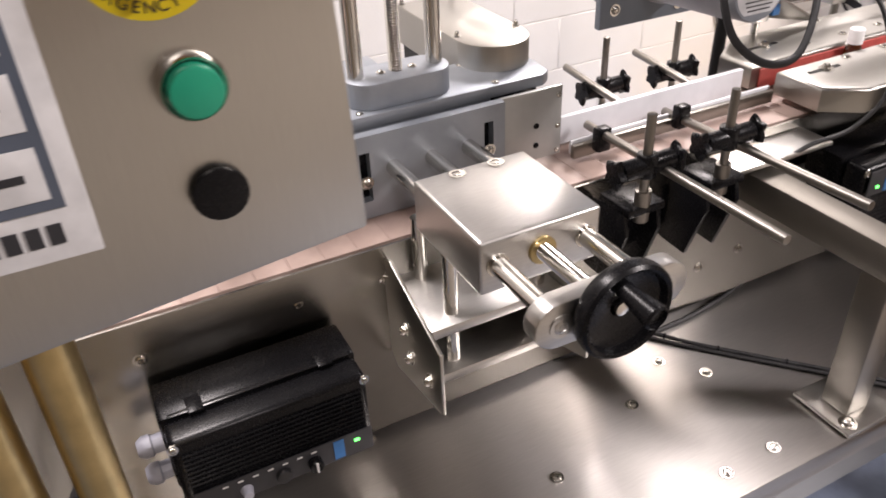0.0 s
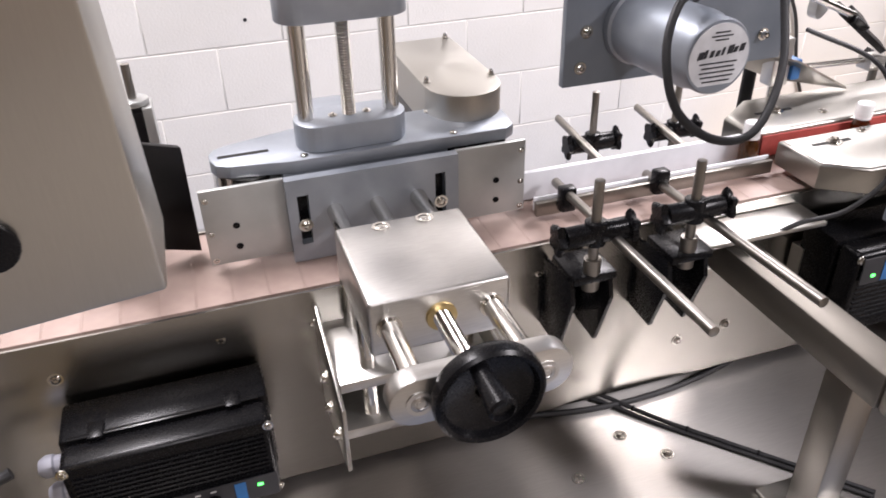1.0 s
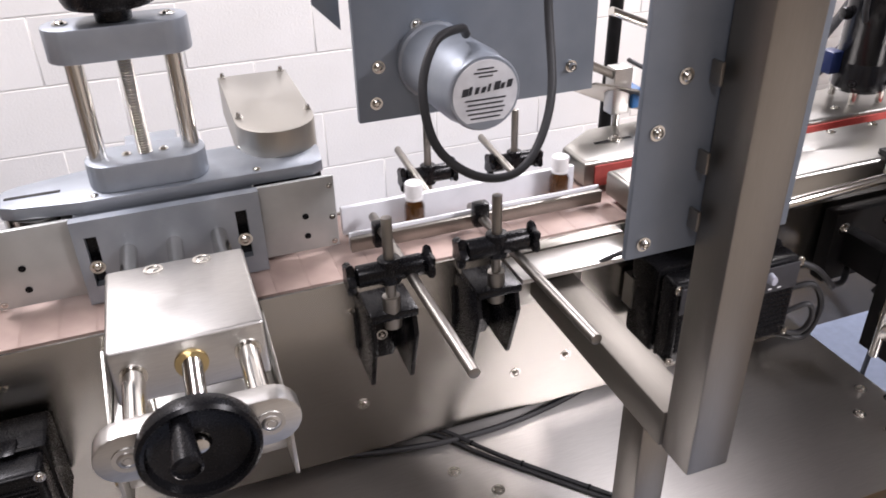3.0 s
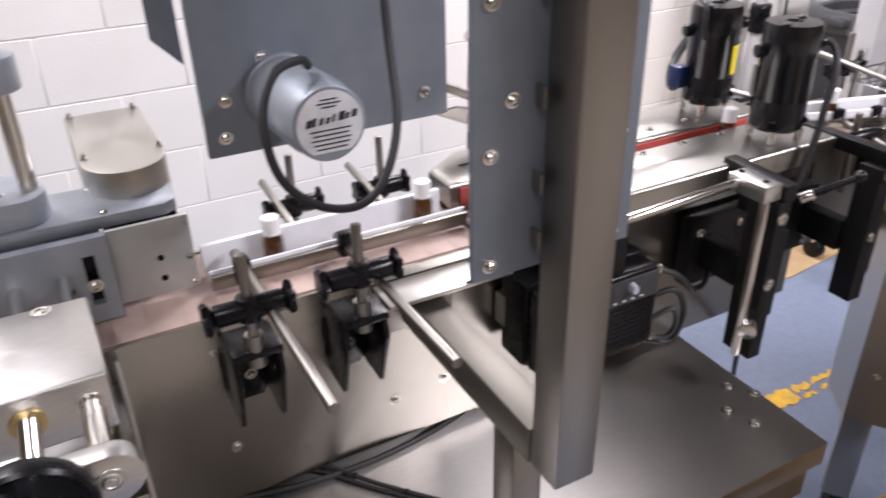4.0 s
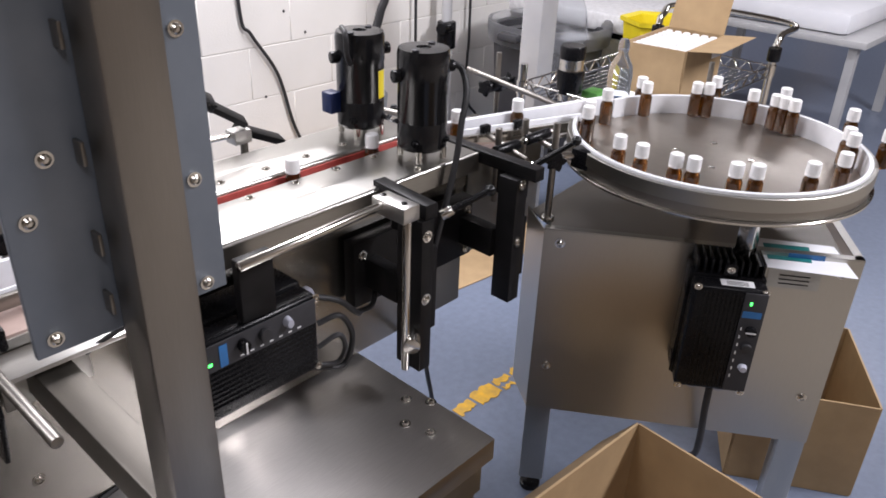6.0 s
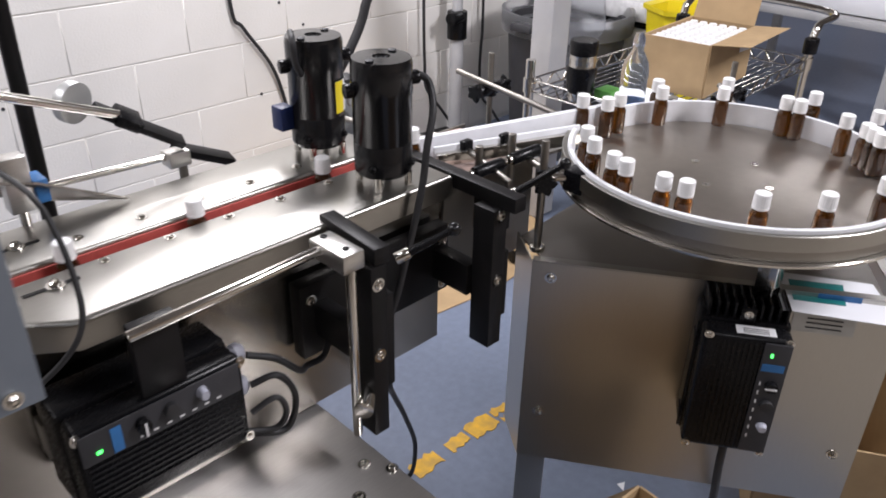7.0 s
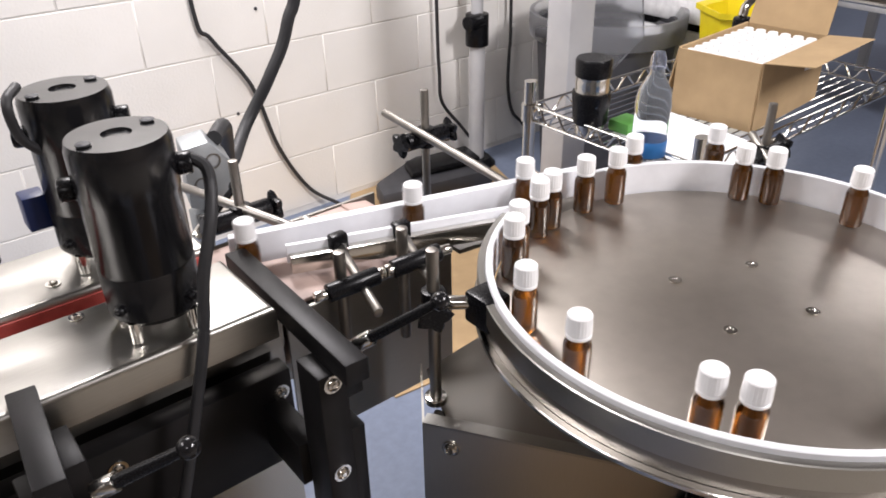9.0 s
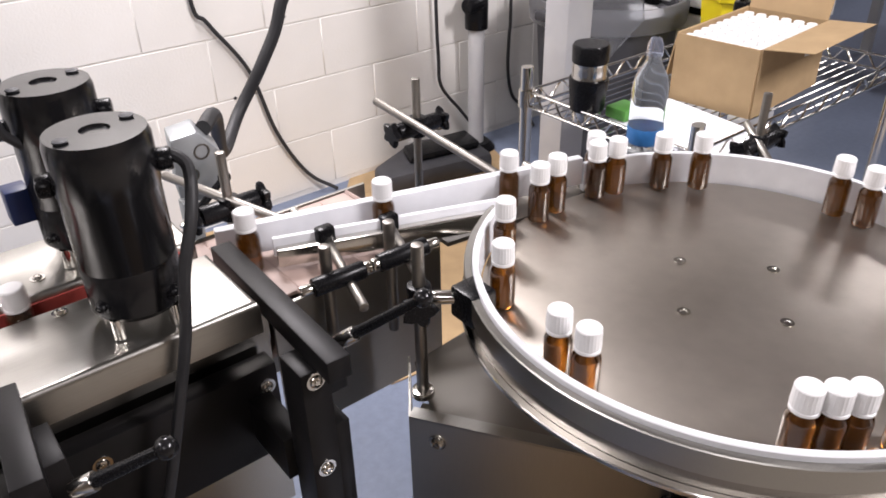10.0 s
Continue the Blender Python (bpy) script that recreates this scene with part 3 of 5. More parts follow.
settle(dx=0.0055, dy=0.009, sy=0.905, dz=-0.005)
G1 = "rail clamps along the front of the conveyor"
cross_clamp("rail_clamp", 0.014, -0.082, 1.036, 0.972, ((0.036, -0.285, 0.966), (0.036, 0.076, 0.962)), G1, True)
cross_clamp("rail_clamp", 0.139, -0.079, 1.036, 0.974, ((0.161, -0.280, 0.964), (0.165, 0.076, 0.950)), G1, True)
settle(dx=-0.0014, sx=0.862, dy=-0.018, sy=0.79)
G2 = "rail clamps along the back of the conveyor"
cross_clamp("rail_clamp", 0.178, 0.262, 1.020, 0.945, ((0.150, 0.150, 0.950), (0.150, 0.34, 0.962)), G2, False, base_z=0.80)
cross_clamp("rail_clamp", 0.330, 0.262, 1.020, 0.943, ((0.300, 0.150, 0.948), (0.300, 0.34, 0.960)), G2, False, base_z=0.80)
settle(dx=0.0055, dy=-0.0245)
for x in (0.036, 0.165):
    solid("rod_holder", box_bm(x - 0.010, x + 0.010, 0.062, 0.0775, 0.934, 0.966, 0.003), BLACK, "small black holder joining a clamp rod to the rail", "rod holder", "rod holders", at=(x, 0.07, 0.934))

# ---------------------------------------------------------------- label head: plate and stepper motor
settle(dx=-0.017, dy=0.019, dz=-0.015)
labeller = thing("labeller", (0.19, 0.03, BELT), "blue-grey plate carrying a round stepper motor", "label applicator")
part("plate", box_bm(0.045, 0.335, 0.030, 0.040, 1.104, 1.62, 0.001), GREY_PLATE, labeller)
part("rear_flag", plate_bm([(0.015, 0.08, 1.225), (0.044, 0.08, 1.195), (0.044, 0.08, 1.32), (0.015, 0.08, 1.32)], (0, 0.006, 0)), GREY_PLATE, labeller)
for x, z in ((0.065, 1.125), (0.05 + 0.02, 1.165), (0.115, 1.205), (0.304, 1.136), (0.16, 1.118), (0.07, 1.30)):
    bolt((x, 0.0295, z), (0, -1, 0), labeller, 0.005, 0.008 if x == 0.304 else 0.004)
settle(dx=0.025, sx=0.9, dy=0.0257, sy=0.756, dz=0.0978, sz=0.9)
motor = part("stepper_motor", lathe_bm([(0.0, 0.0), (0.047, 0.0), (0.047, 0.012), (0.044, 0.016), (0.044, 0.150), (0.041, 0.160), (0.041, 0.188), (0.039, 0.192), (0, 0.192)], (0.100, 0.0295, 1.170), 40, (0.100, -0.07, 1.1742)), ALU_GREY, labeller)
part("motor_label", rod_bm((0.100, -0.1628, 1.178), (0.100, -0.1636, 1.178), 0.0365, seg=40), LABEL_WHITE, motor, "round white printed motor label")
for w, z in ((0.018, 1.2045), (0.026, 1.2005), (0.016, 1.1965), (0.040, 1.167), (0.044, 1.162), (0.040, 1.157), (0.034, 1.152), (0.046, 1.172)):
    part("print_bar", box_bm(0.100 - w / 2, 0.100 + w / 2, -0.1645, -0.1639, z, z + 0.0014), INK, motor)
for k, (w, lift) in enumerate(((0.009, 0), (0.005, 0.001), (0.006, -0.001), (0.006, -0.002), (0.004, 0), (0.009, 0.001), (0.006, -0.002), (0.008, 0))):
    x = 0.073 + k * 0.0072
    part("logo_bar", plate_bm([(x, -0.1639, 1.178 + k * 0.0006), (x + w * 0.72, -0.1639, 1.1785 + k * 0.0006), (x + w * 0.72 + 0.002, -0.1639, 1.1865 + lift + k * 0.0006), (x + 0.002, -0.1639, 1.186 + lift + k * 0.0006)], (0, -0.0006, 0)), INK, motor)
part("motor_cable", cable_bm([(0.100, -0.10, 1.227), (0.085, -0.125, 1.240), (0.050, -0.15, 1.235), (0.028, -0.175, 1.195), (0.035, -0.200, 1.140), (0.075, -0.220, 1.108), (0.125, -0.220, 1.112), (0.165, -0.19, 1.17), (0.178, -0.14, 1.27), (0.178, -0.12, 1.45), (0.17, -0.12, 1.62)], 0.0048), RUBBER, labeller, "black cable looping from the motor")

# ---------------------------------------------------------------- column
settle()
column = thing("head_column", (0.26, -0.25, BZ), "square stainless column on a horizontal arm with a bolted plate", "machine column")
part("tube", box_bm(0.2195, 0.2655, -0.334, -0.292, 0.847, 1.75, 0.003), TUBE, column)
part("arm", box_bm(0.2175, 0.2595, -0.2915, -0.001, 0.847, 0.891, 0.003), ARM_STEEL, column)
part("arm_flange", box_bm(0.19, 0.29, -0.0065, -0.0015, 0.835, 0.900, 0.001), STEEL, column)
part("leg", box_bm(0.220, 0.258, -0.262, -0.222, BZ + 0.006, 0.8465, 0.003), TUBE, column)
part("foot_plate", box_bm(0.198, 0.288, -0.285, -0.198, BZ + 0.0005, BZ + 0.006, 0.001), STEEL, column)
bolt((0.213, -0.27, BZ + 0.0065), (0, 0, 1), column, 0.008, 0.007)
bolt((0.276, -0.21, BZ + 0.0065), (0, 0, 1), column, 0.008, 0.007)
settle(dx=-0.008, dy=0.0185, dz=-0.005)
plate = part("plate", box_bm(0.163, 0.323, -0.3095, -0.3035, 1.079, 1.75, 0.001), GREY_PLATE, column)
for x, zs in ((0.178, (1.092, 1.187, 1.30)), (0.197, (1.228, 1.35)), (0.304, (1.089, 1.183, 1.30))):
    for z in zs:
        bolt((x, -0.310, z), (0, -1, 0), column, 0.0044)
for z in (1.10, 1.15, 1.22, 1.30):
    part("weld_tab", box_bm(0.2175, 0.2208, -0.322, -0.3098, z, z + 0.018, 0.001), TUBE, column)

# ---------------------------------------------------------------- gripper belts
settle()
gripper = thing("gripper_belts", (0.68, 0.12, BELT), "two long stainless covers with red gripping belts between", "gripper conveyor")
GZ = 0.966


def cover_bm(y0, y1, x0, x1, nose, front):
    """A long cover whose near end is cut to a nose, with a rolled front edge."""
    pts = [(x0, y0 + nose if front else y0), (x0 + nose * 1.4, y0), (x1, y0), (x1, y1), (x0 + nose * 1.4, y1), (x0, y1 - (0 if front else nose))]
    bm = plate_bm([(x, y, GZ - 0.034) for x, y in pts], (0, 0, 0.034))
    rim = [e for e in bm.edges if all(v.co.z > GZ - 0.01 for v in e.verts)]
    bmesh.ops.bevel(bm, geom=rim, offset=0.006, segments=4, profile=0.5, affect="EDGES", clamp_overlap=True)
    return bm


part("front_cover", cover_bm(-0.047, 0.066, 0.362, 0.945, 0.035, True), STEEL, gripper)
part("rear_cover", cover_bm(0.096, 0.205, 0.345, 0.945, 0.045, False), STEEL, gripper)
part("red_belt", box_bm(0.385, 0.935, 0.0655, 0.0690, 0.929, 0.960, 0.002), RED, gripper)
part("red_belt", box_bm(0.360, 0.935, 0.0925, 0.0960, 0.929, 0.960, 0.002), RED, gripper)
for x in (0.485, 0.565, 0.645, 0.722, 0.80):
    for y in (0.052, 0.125):
        bolt((x, y, GZ + 0.0005), (0, 0, 1), gripper, 0.0048, 0.003)
for x, y in ((0.42, 0.035), (0.42, 0.15)):
    part("slot", box_bm(x - 0.03, x + 0.03, y - 0.003, y + 0.003, GZ + 0.0003, GZ + 0.001), BLACK, gripper)
    bolt((x + 0.004, y, GZ + 0.001), (0, 0, 1), gripper, 0.007, 0.006)


def belt_motor(x, y, labelled):
    m = thing("belt_motor", (x, y, GZ), "black electric motor standing on the belt cover" + (" with a yellow label" if labelled else ""), "motor", "belt motors")
    z0, r = 0.986, 0.0395
    prof = [(0, z0 - 0.0), (r * 0.9, z0), (r, z0 + 0.006), (r, z0 + 0.050), (r * 0.985, z0 + 0.051), (r * 0.985, z0 + 0.053), (r, z0 + 0.054), (r, z0 + 0.126), (r * 1.03, z0 + 0.128),
            (r * 1.03, z0 + 0.172), (r * 0.98, z0 + 0.180), (r * 0.30, z0 + 0.181), (r * 0.28, z0 + 0.178), (0, z0 + 0.178)]
    can = part("can", lathe_bm(prof, (x, y, 0), 48), BLACK_GLOSS, m)
    for a in (35, 125, 215, 305):
        px, py = x + 0.033 * math.cos(radians(a)), y + 0.036 * math.sin(radians(a))
        part("standoff", rod_bm((px, py, GZ + 0.0005), (px, py, z0 + 0.003), 0.0055), CHROME, m)
    for a in (20, 200):
        px, py = x + 0.03 * math.cos(radians(a)), y + 0.03 * math.sin(radians(a))
        part("top_screw", lathe_bm([(0.0, 0.0), (0.005, 0.0), (0.006, 0.002), (0.004, 0.003), (0, 0.003)], (px, py, z0 + 0.1805), 14), INK, m)
    for a, z in ((-20, 1.13), (160, 1.12)):
        px, py = x + r * math.cos(radians(a)), y + r * math.sin(radians(a))
        part("brush_cap", rod_bm((px, py, z), (px + 0.012 * math.cos(radians(a)), py + 0.012 * math.sin(radians(a)), z), 0.011, bevel=0.002), BLACK, m)
    for a in (-60, 30, 210):
        px, py = x + r * 1.0 * math.cos(radians(a)), y + r * 1.0 * math.sin(radians(a))
        bolt((px, py, 1.005), (math.cos(radians(a)), math.sin(radians(a)), 0), m, 0.005, 0.005, BLACK)
    if labelled:
        bm = bmesh.new()
        ring = [[bm.verts.new((x + (r + 0.0008) * math.cos(radians(a)), y + (r + 0.0008) * math.sin(radians(a)), z)) for a in range(-85, -9, 5)] for z in (1.045, 1.098)]
        for i in range(len(ring[0]) - 1):
            bm.faces.new((ring[0][i], ring[0][i + 1], ring[1][i + 1], ring[1][i]))
        part("label", bm, LABEL_WHITE, m, "white and yellow type label")
        bm = bmesh.new()
        ring = [[bm.verts.new((x + (r + 0.0014) * math.cos(radians(a)), y + (r + 0.0014) * math.sin(radians(a)), z)) for a in range(-85, -59, 5)] for z in (1.045, 1.098)]
        for i in range(len(ring[0]) - 1):
            bm.faces.new((ring[0][i], ring[0][i + 1], ring[1][i + 1], ring[1][i]))
        part("label_stripe", bm, YELLOW_SIGN, m, "yellow stripe")
    return m


settle(dz=0.125, sz=0.872)
mf = belt_motor(0.857, 0.0, False)
mb = belt_motor(0.858, 0.146, True)
settle()
part("cable", cable_bm([(0.902, -0.012, 1.115), (0.912, -0.030, 1.105), (0.900, -0.052, 1.075), (0.882, -0.060, 1.03), (0.870, -0.062, 0.97), (0.845, -0.060, 0.88), (0.822, -0.055, 0.80), (0.80, -0.03, 0.72)], 0.0052), RUBBER, mf)
settle(dx=-0.027, dy=-0.028, dz=-0.014)
part("cable", cable_bm([(0.850, 0.158, 1.11), (0.836, 0.15, 1.13), (0.834, 0.15, 1.16), (0.849, 0.176, 1.165)], 0.0045), RUBBER, mb)
part("connector", box_bm(0.826, 0.848, 0.18, 0.205, 1.025, 1.060, 0.002), NAVY, mb, "small blue connector")

# ---------------------------------------------------------------- rod frame and black brackets
settle(dy=0.045, dz=-0.033)
frame_rod = thing("rod_stand", (0.68, -0.165, 0.70), "bright steel rods joined by an aluminium cross block", "rod stand")
part("level_rod", rod_bm((0.432, -0.164, 1.008), (0.690, -0.158, 1.013), 0.0062, bevel=0.001), CHROME, frame_rod)
part("cross_block", box_bm(0.660, 0.690, -0.205, -0.142, 0.999, 1.022, 0.0015), ALU, frame_rod)
part("upright_rod", rod_bm((0.679, -0.192, 0.750), (0.679, -0.192, 0.9988), 0.0062, bevel=0.001), CHROME, frame_rod)
part("clamp_barrel", rod_bm((0.679, -0.205, 0.795), (0.735, -0.150, 0.795), 0.0125, bevel=0.001), CHROME, frame_rod)
for x, y in ((0.675, -0.150), (0.675, -0.19)):
    bolt((x, y, 1.0222), (0, 0, 1), frame_rod, 0.003, 0.001, BLACK, "screw")

settle(dx=-0.036, dy=0.040, dz=-0.003)
bracket = thing("mounting_bracket", (0.85, -0.08, 0.80), "black anodised bar brackets holding the gripper belts", "bracket")


def bar(a, b, w, h, roll=0.0):
    """A square bar from a to b, w wide and h high."""
    a, b = Vector(a), Vector(b)
    d = b - a
    bm = box_bm(-w / 2, w / 2, -h / 2, h / 2, 0, d.length, 0.0012)
    bmesh.ops.transform(bm, matrix=Matrix.Translation(a) @ axis_turn(a, b) @ pose(0, 0, 0, 0, 0, roll), verts=bm.verts[:])
    return bm


part("top_bar", bar((0.770, -0.072, 0.966), (0.760, -0.190, 0.966), 0.022, 0.022), BLACK_ANO, bracket)
part("top_bar", bar((1.000, 0.036, 0.956), (0.992, -0.205, 0.960), 0.022, 0.022), BLACK_ANO, bracket)
part("upright_bar", box_bm(0.742, 0.766, -0.190, -0.140, 0.70, 0.954, 0.0015), BLACK_ANO, bracket)
part("upright_bar", box_bm(0.968, 0.996, -0.180, -0.142, 0.722, 0.948, 0.0015), BLACK_ANO, bracket)
part("upright_strip", box_bm(0.7665, 0.786, -0.180, -0.150, 0.76, 0.90, 0.0015), BLACK_ANO, bracket)
part("upright_strip", box_bm(0.9965, 1.014, -0.172, -0.142, 0.76, 0.87, 0.0015), BLACK_ANO, bracket)
part("clamp_block", box_bm(0.768, 0.790, -0.150, -0.100, 0.905, 0.950, 0.0015), BLACK_ANO, bracket)
part("clamp_block", box_bm(0.997, 1.020, -0.165, -0.115, 0.900, 0.945, 0.0015), BLACK_ANO, bracket)
part("cross_plate", box_bm(0.722, 0.995, -0.068, -0.044, 0.768, 0.880, 0.0015), BLACK_ANO, bracket)
part("cross_bar", bar((0.755, -0.139, 0.825), (0.755, -0.069, 0.825), 0.024, 0.050), BLACK_ANO, bracket)
part("cross_bar", bar((0.972, -0.141, 0.825), (0.972, -0.069, 0.825), 0.024, 0.050), BLACK_ANO, bracket)
for at in ((0.752, -0.1905, 0.827), (0.981, -0.1805, 0.835), (0.981, -0.1805, 0.938), (0.752, -0.1905, 0.930)):
    bolt(at, (0, -1, 0), bracket, 0.0062, 0.004)
for at in ((0.982, -0.0685, 0.856), (0.982, -0.0685, 0.782), (0.738, -0.0685, 0.856), (0.82, -0.0685, 0.856), (0.82, -0.0685, 0.782)):
    bolt(at, (0, -1, 0), bracket, 0.0062, 0.004)


def lever(a, b, parent):
    """A clamping lever: chrome hub, tapered arm and black ball."""
    a, b = Vector(a), Vector(b)
    d = (b - a)
    lv = part("clamp_lever", rod_bm(a + d * 0.22, b, 0.0055, 0.0042), BLACK, parent)
    part("hub", rod_bm(a, a + d * 0.24, 0.0075, bevel=0.001), CHROME, lv)
    bm = bmesh.new()
    bmesh.ops.create_uvsphere(bm, u_segments=16, v_segments=10, radius=0.0085, matrix=Matrix.Translation(b))
    for f in bm.faces:
        f.smooth = True
    part("ball", bm, BLACK_GLOSS, lv)


lever((0.785, -0.185, 0.950), (0.843, -0.225, 0.985), bracket)
lever((1.020, -0.150, 0.940), (1.072, -0.214, 1.000), bracket)


# ---------------------------------------------------------------- drive controllers
def drive_box(m, label, panel_side, heat_sink=False):
    """A finned black motor speed controller; built lying in x (width 0.215), z (height 0.105), facing -y."""
    settle()
    g = thing("drive_controller", (0, 0, 0), label, "motor controller", "motor speed controllers")
    w, h, d = 0.213, 0.108, 0.095
    part("body", box_bm(0, w, -d * 0.62, 0, 0, h, 0.006), BLACK, g)
    part("cover", box_bm(0.003, w - 0.003, -d, -d * 0.62 - 0.001, 0.002, h - 0.002, 0.007, 3), BLACK, g)
    for k in range(13):
        z = 0.012 + k * 0.0062
        part("fin", box_bm(0.012, w - 0.012, -d - 0.0022, -d + 0.001, z, z + 0.0026), BLACK, g)
    part("ridge", box_bm(0.01, w - 0.01, -d * 0.66, -d * 0.60, h + 0.0005, h + 0.003, 0.001), BLACK_GLOSS, g)
    for x in (0.03, w - 0.045):
        part("clip", box_bm(x, x + 0.016, -d * 0.70, -d * 0.45, h + 0.0005, h + 0.004, 0.001), BLACK, g)
    for x in (0.006, w - 0.006):
        for z in (0.008, h - 0.008):
            bolt((x, -d - 0.0005, z), (0, -1, 0), g, 0.004, 0.003)
    part("front_panel", box_bm(0.012, w - 0.006, -d - 0.0065, -d - 0.0042, 0.004, 0.036, 0.001), INK, g, "dark printed front panel")
    part("blue_strip", box_bm(w - 0.052, w - 0.040, -d - 0.0074, -d - 0.0066, 0.008, 0.034), BLUE_LABEL, g)
    for k in range(7):
        part("print_mark", box_bm(0.040 + k * 0.016, 0.046 + k * 0.016, -d - 0.0072, -d - 0.0066, 0.030, 0.0318), LABEL_WHITE, g)
    part("led", box_bm(w - 0.028, w - 0.022, -d - 0.0078, -d - 0.0066, 0.024, 0.027), LED, g)
    part("dial", rod_bm((w - 0.075, -d - 0.0066, 0.018), (w - 0.075, -d - 0.017, 0.018), 0.008, bevel=0.001), BLACK, g)
    part("pointer", box_bm(w - 0.0762, w - 0.0738, -d - 0.0185, -d - 0.0175, 0.012, 0.026), LABEL_WHITE, g)
    part("toggle", rod_bm((w - 0.110, -d - 0.0066, 0.018), (w - 0.110, -d - 0.014, 0.018), 0.0085, bevel=0.001), RUBBER, g)
    part("switch_boot", rod_bm((w - 0.150, -d - 0.0066, 0.016), (w - 0.150, -d - 0.016, 0.016), 0.007, 0.005), GREY_PVC, g)
    for z in (0.030, 0.070):
        part("cable_gland", lathe_bm([(0, 0), (0.010, 0), (0.010, 0.010), (0.012, 0.012), (0.012, 0.020), (0.008, 0.026), (0, 0.026)], (-0.0005 if panel_side < 0 else w + 0.0005, -d * 0.5, z), 10, (-0.1 if panel_side < 0 else w + 0.1, -d * 0.5, z)), GREY_PVC, g)
    if heat_sink:
        for k in range(10):
            z = 0.006 + k * 0.0102
            part("sink_fin", box_bm(w + 0.0005, w + 0.026, -d * 0.60, -0.002, z, z + 0.0035, 0.0008, 1), BLACK, g)
        part("sink_tab", box_bm(w + 0.0005, w + 0.022, -d * 0.66, -d * 0.605, 0.045, 0.063, 0.001), BLACK, g)
        bolt((w + 0.013, -d * 0.665, 0.054), (0, -1, 0), g, 0.004, 0.003)
        part("rating_label", box_bm(w - 0.0028, w - 0.0020, -d * 0.93, -d * 0.72, 0.022, 0.068), LABEL_WHITE, g, "white rating label")
        for k in range(3):
            part("print_bar", box_bm(w - 0.0019, w - 0.0014, -d * (0.90 - k * 0.05), -d * (0.885 - k * 0.05), 0.030, 0.060), INK, g)
    g.matrix_basis = m
    return g


drive_box(pose(-0.552, -0.002, 0.742, 0, 0, 0) @ Matrix.Diagonal((0.96, 1, 0.96, 1)), "black finned motor speed controller fixed to the conveyor panel", -1)
drive_box(pose(0.556, -0.010, 0.886, 0, 180, 0) @ Matrix.Diagonal((0.91, 1, 1.18, 1)), "black finned motor speed controller under the belt covers", -1)
solid("tray_bracket", box_bm(0.36, 0.53, -0.0225, -0.001, 0.80, 0.846), STEEL, "small stainless bracket under the controller", "bracket", at=(0.45, -0.05, 0.83))

# ---------------------------------------------------------------- control panel on its post
settle(dx=0.009, dy=0.056, dz=-0.004)
cab = thing("control_panel", (-0.6, -0.28, FZ), "brushed stainless control box with push buttons and a keypad", "control panel")
part("box", plate_bm([(-0.405, -0.34, 1.140), (-0.418, -0.345, 1.45), (-0.95, -0.345, 1.45), (-0.95, -0.34, 1.085)], (0, 0.09, 0), 0.003), STEEL_V, cab)
part("post", rod_bm((-0.612, -0.285, FZ + 0.0005), (-0.600, -0.285, 1.12), 0.016), BRASS, cab, "round metal post")
part("post", rod_bm((-0.66, -0.285, FZ + 0.0005), (-0.648, -0.285, 1.11), 0.016), BRASS, cab)
g_btn = part("start_button", rod_bm((-0.489, -0.3405, 1.250), (-0.489, -0.356, 1.250), 0.0135, bevel=0.002), GREEN_BTN, cab, "green push button")
part("bezel", lathe_bm([(0.0145, 0.0), (0.0175, 0.0), (0.0175, 0.006), (0.0160, 0.009), (0.0145, 0.008)], (-0.489, -0.3405, 1.250), 28, (-0.489, -0.44, 1.250)), CHROME, g_btn)
part("blank_plug", rod_bm((-0.487, -0.3405, 1.189), (-0.487, -0.346, 1.189), 0.0155, bevel=0.002), BLACK, cab, "black round plug")
stop = part("stop_ring", rod_bm((-0.497, -0.3425, 1.318), (-0.497, -0.345, 1.318), 0.034, seg=48), YELLOW_SIGN, cab, "yellow ring with lettering")
part("stop_button", lathe_bm([(0, 0.026), (0.012, 0.026), (0.019, 0.022), (0.020, 0.014), (0.013, 0.010), (0.011, 0.0)], (-0.497, -0.3455, 1.318), 32, (-0.497, -0.45, 1.318)), RED_BTN, stop, "red mushroom button")


def letter(ch, at, up_angle, size, material, parent):
    """One raised letter on an upright face, its foot towards the ring's centre."""
    cu = bpy.data.curves.new("letter", "FONT")
    cu.body, cu.size, cu.extrude, cu.align_x = ch, size, 0.0002, "CENTER"
    tmp = bpy.data.objects.new("letter", cu)
    me = bpy.data.meshes.new_from_object(tmp)
    bpy.data.objects.remove(tmp)
    me.transform(Matrix.Translation(at) @ pose(0, 0, 0, 90, 0, 0) @ pose(0, 0, 0, 0, 0, up_angle))
    base = Vector((0, 0, 0))
    up = parent
    while up is not None:
        base += up.location
        up = up.parent
    me.transform(Matrix.Translation(-base) @ PLACE[0])
    me.materials.append(material)
    ob = new("letter", me)
    ob.parent = parent
    return ob


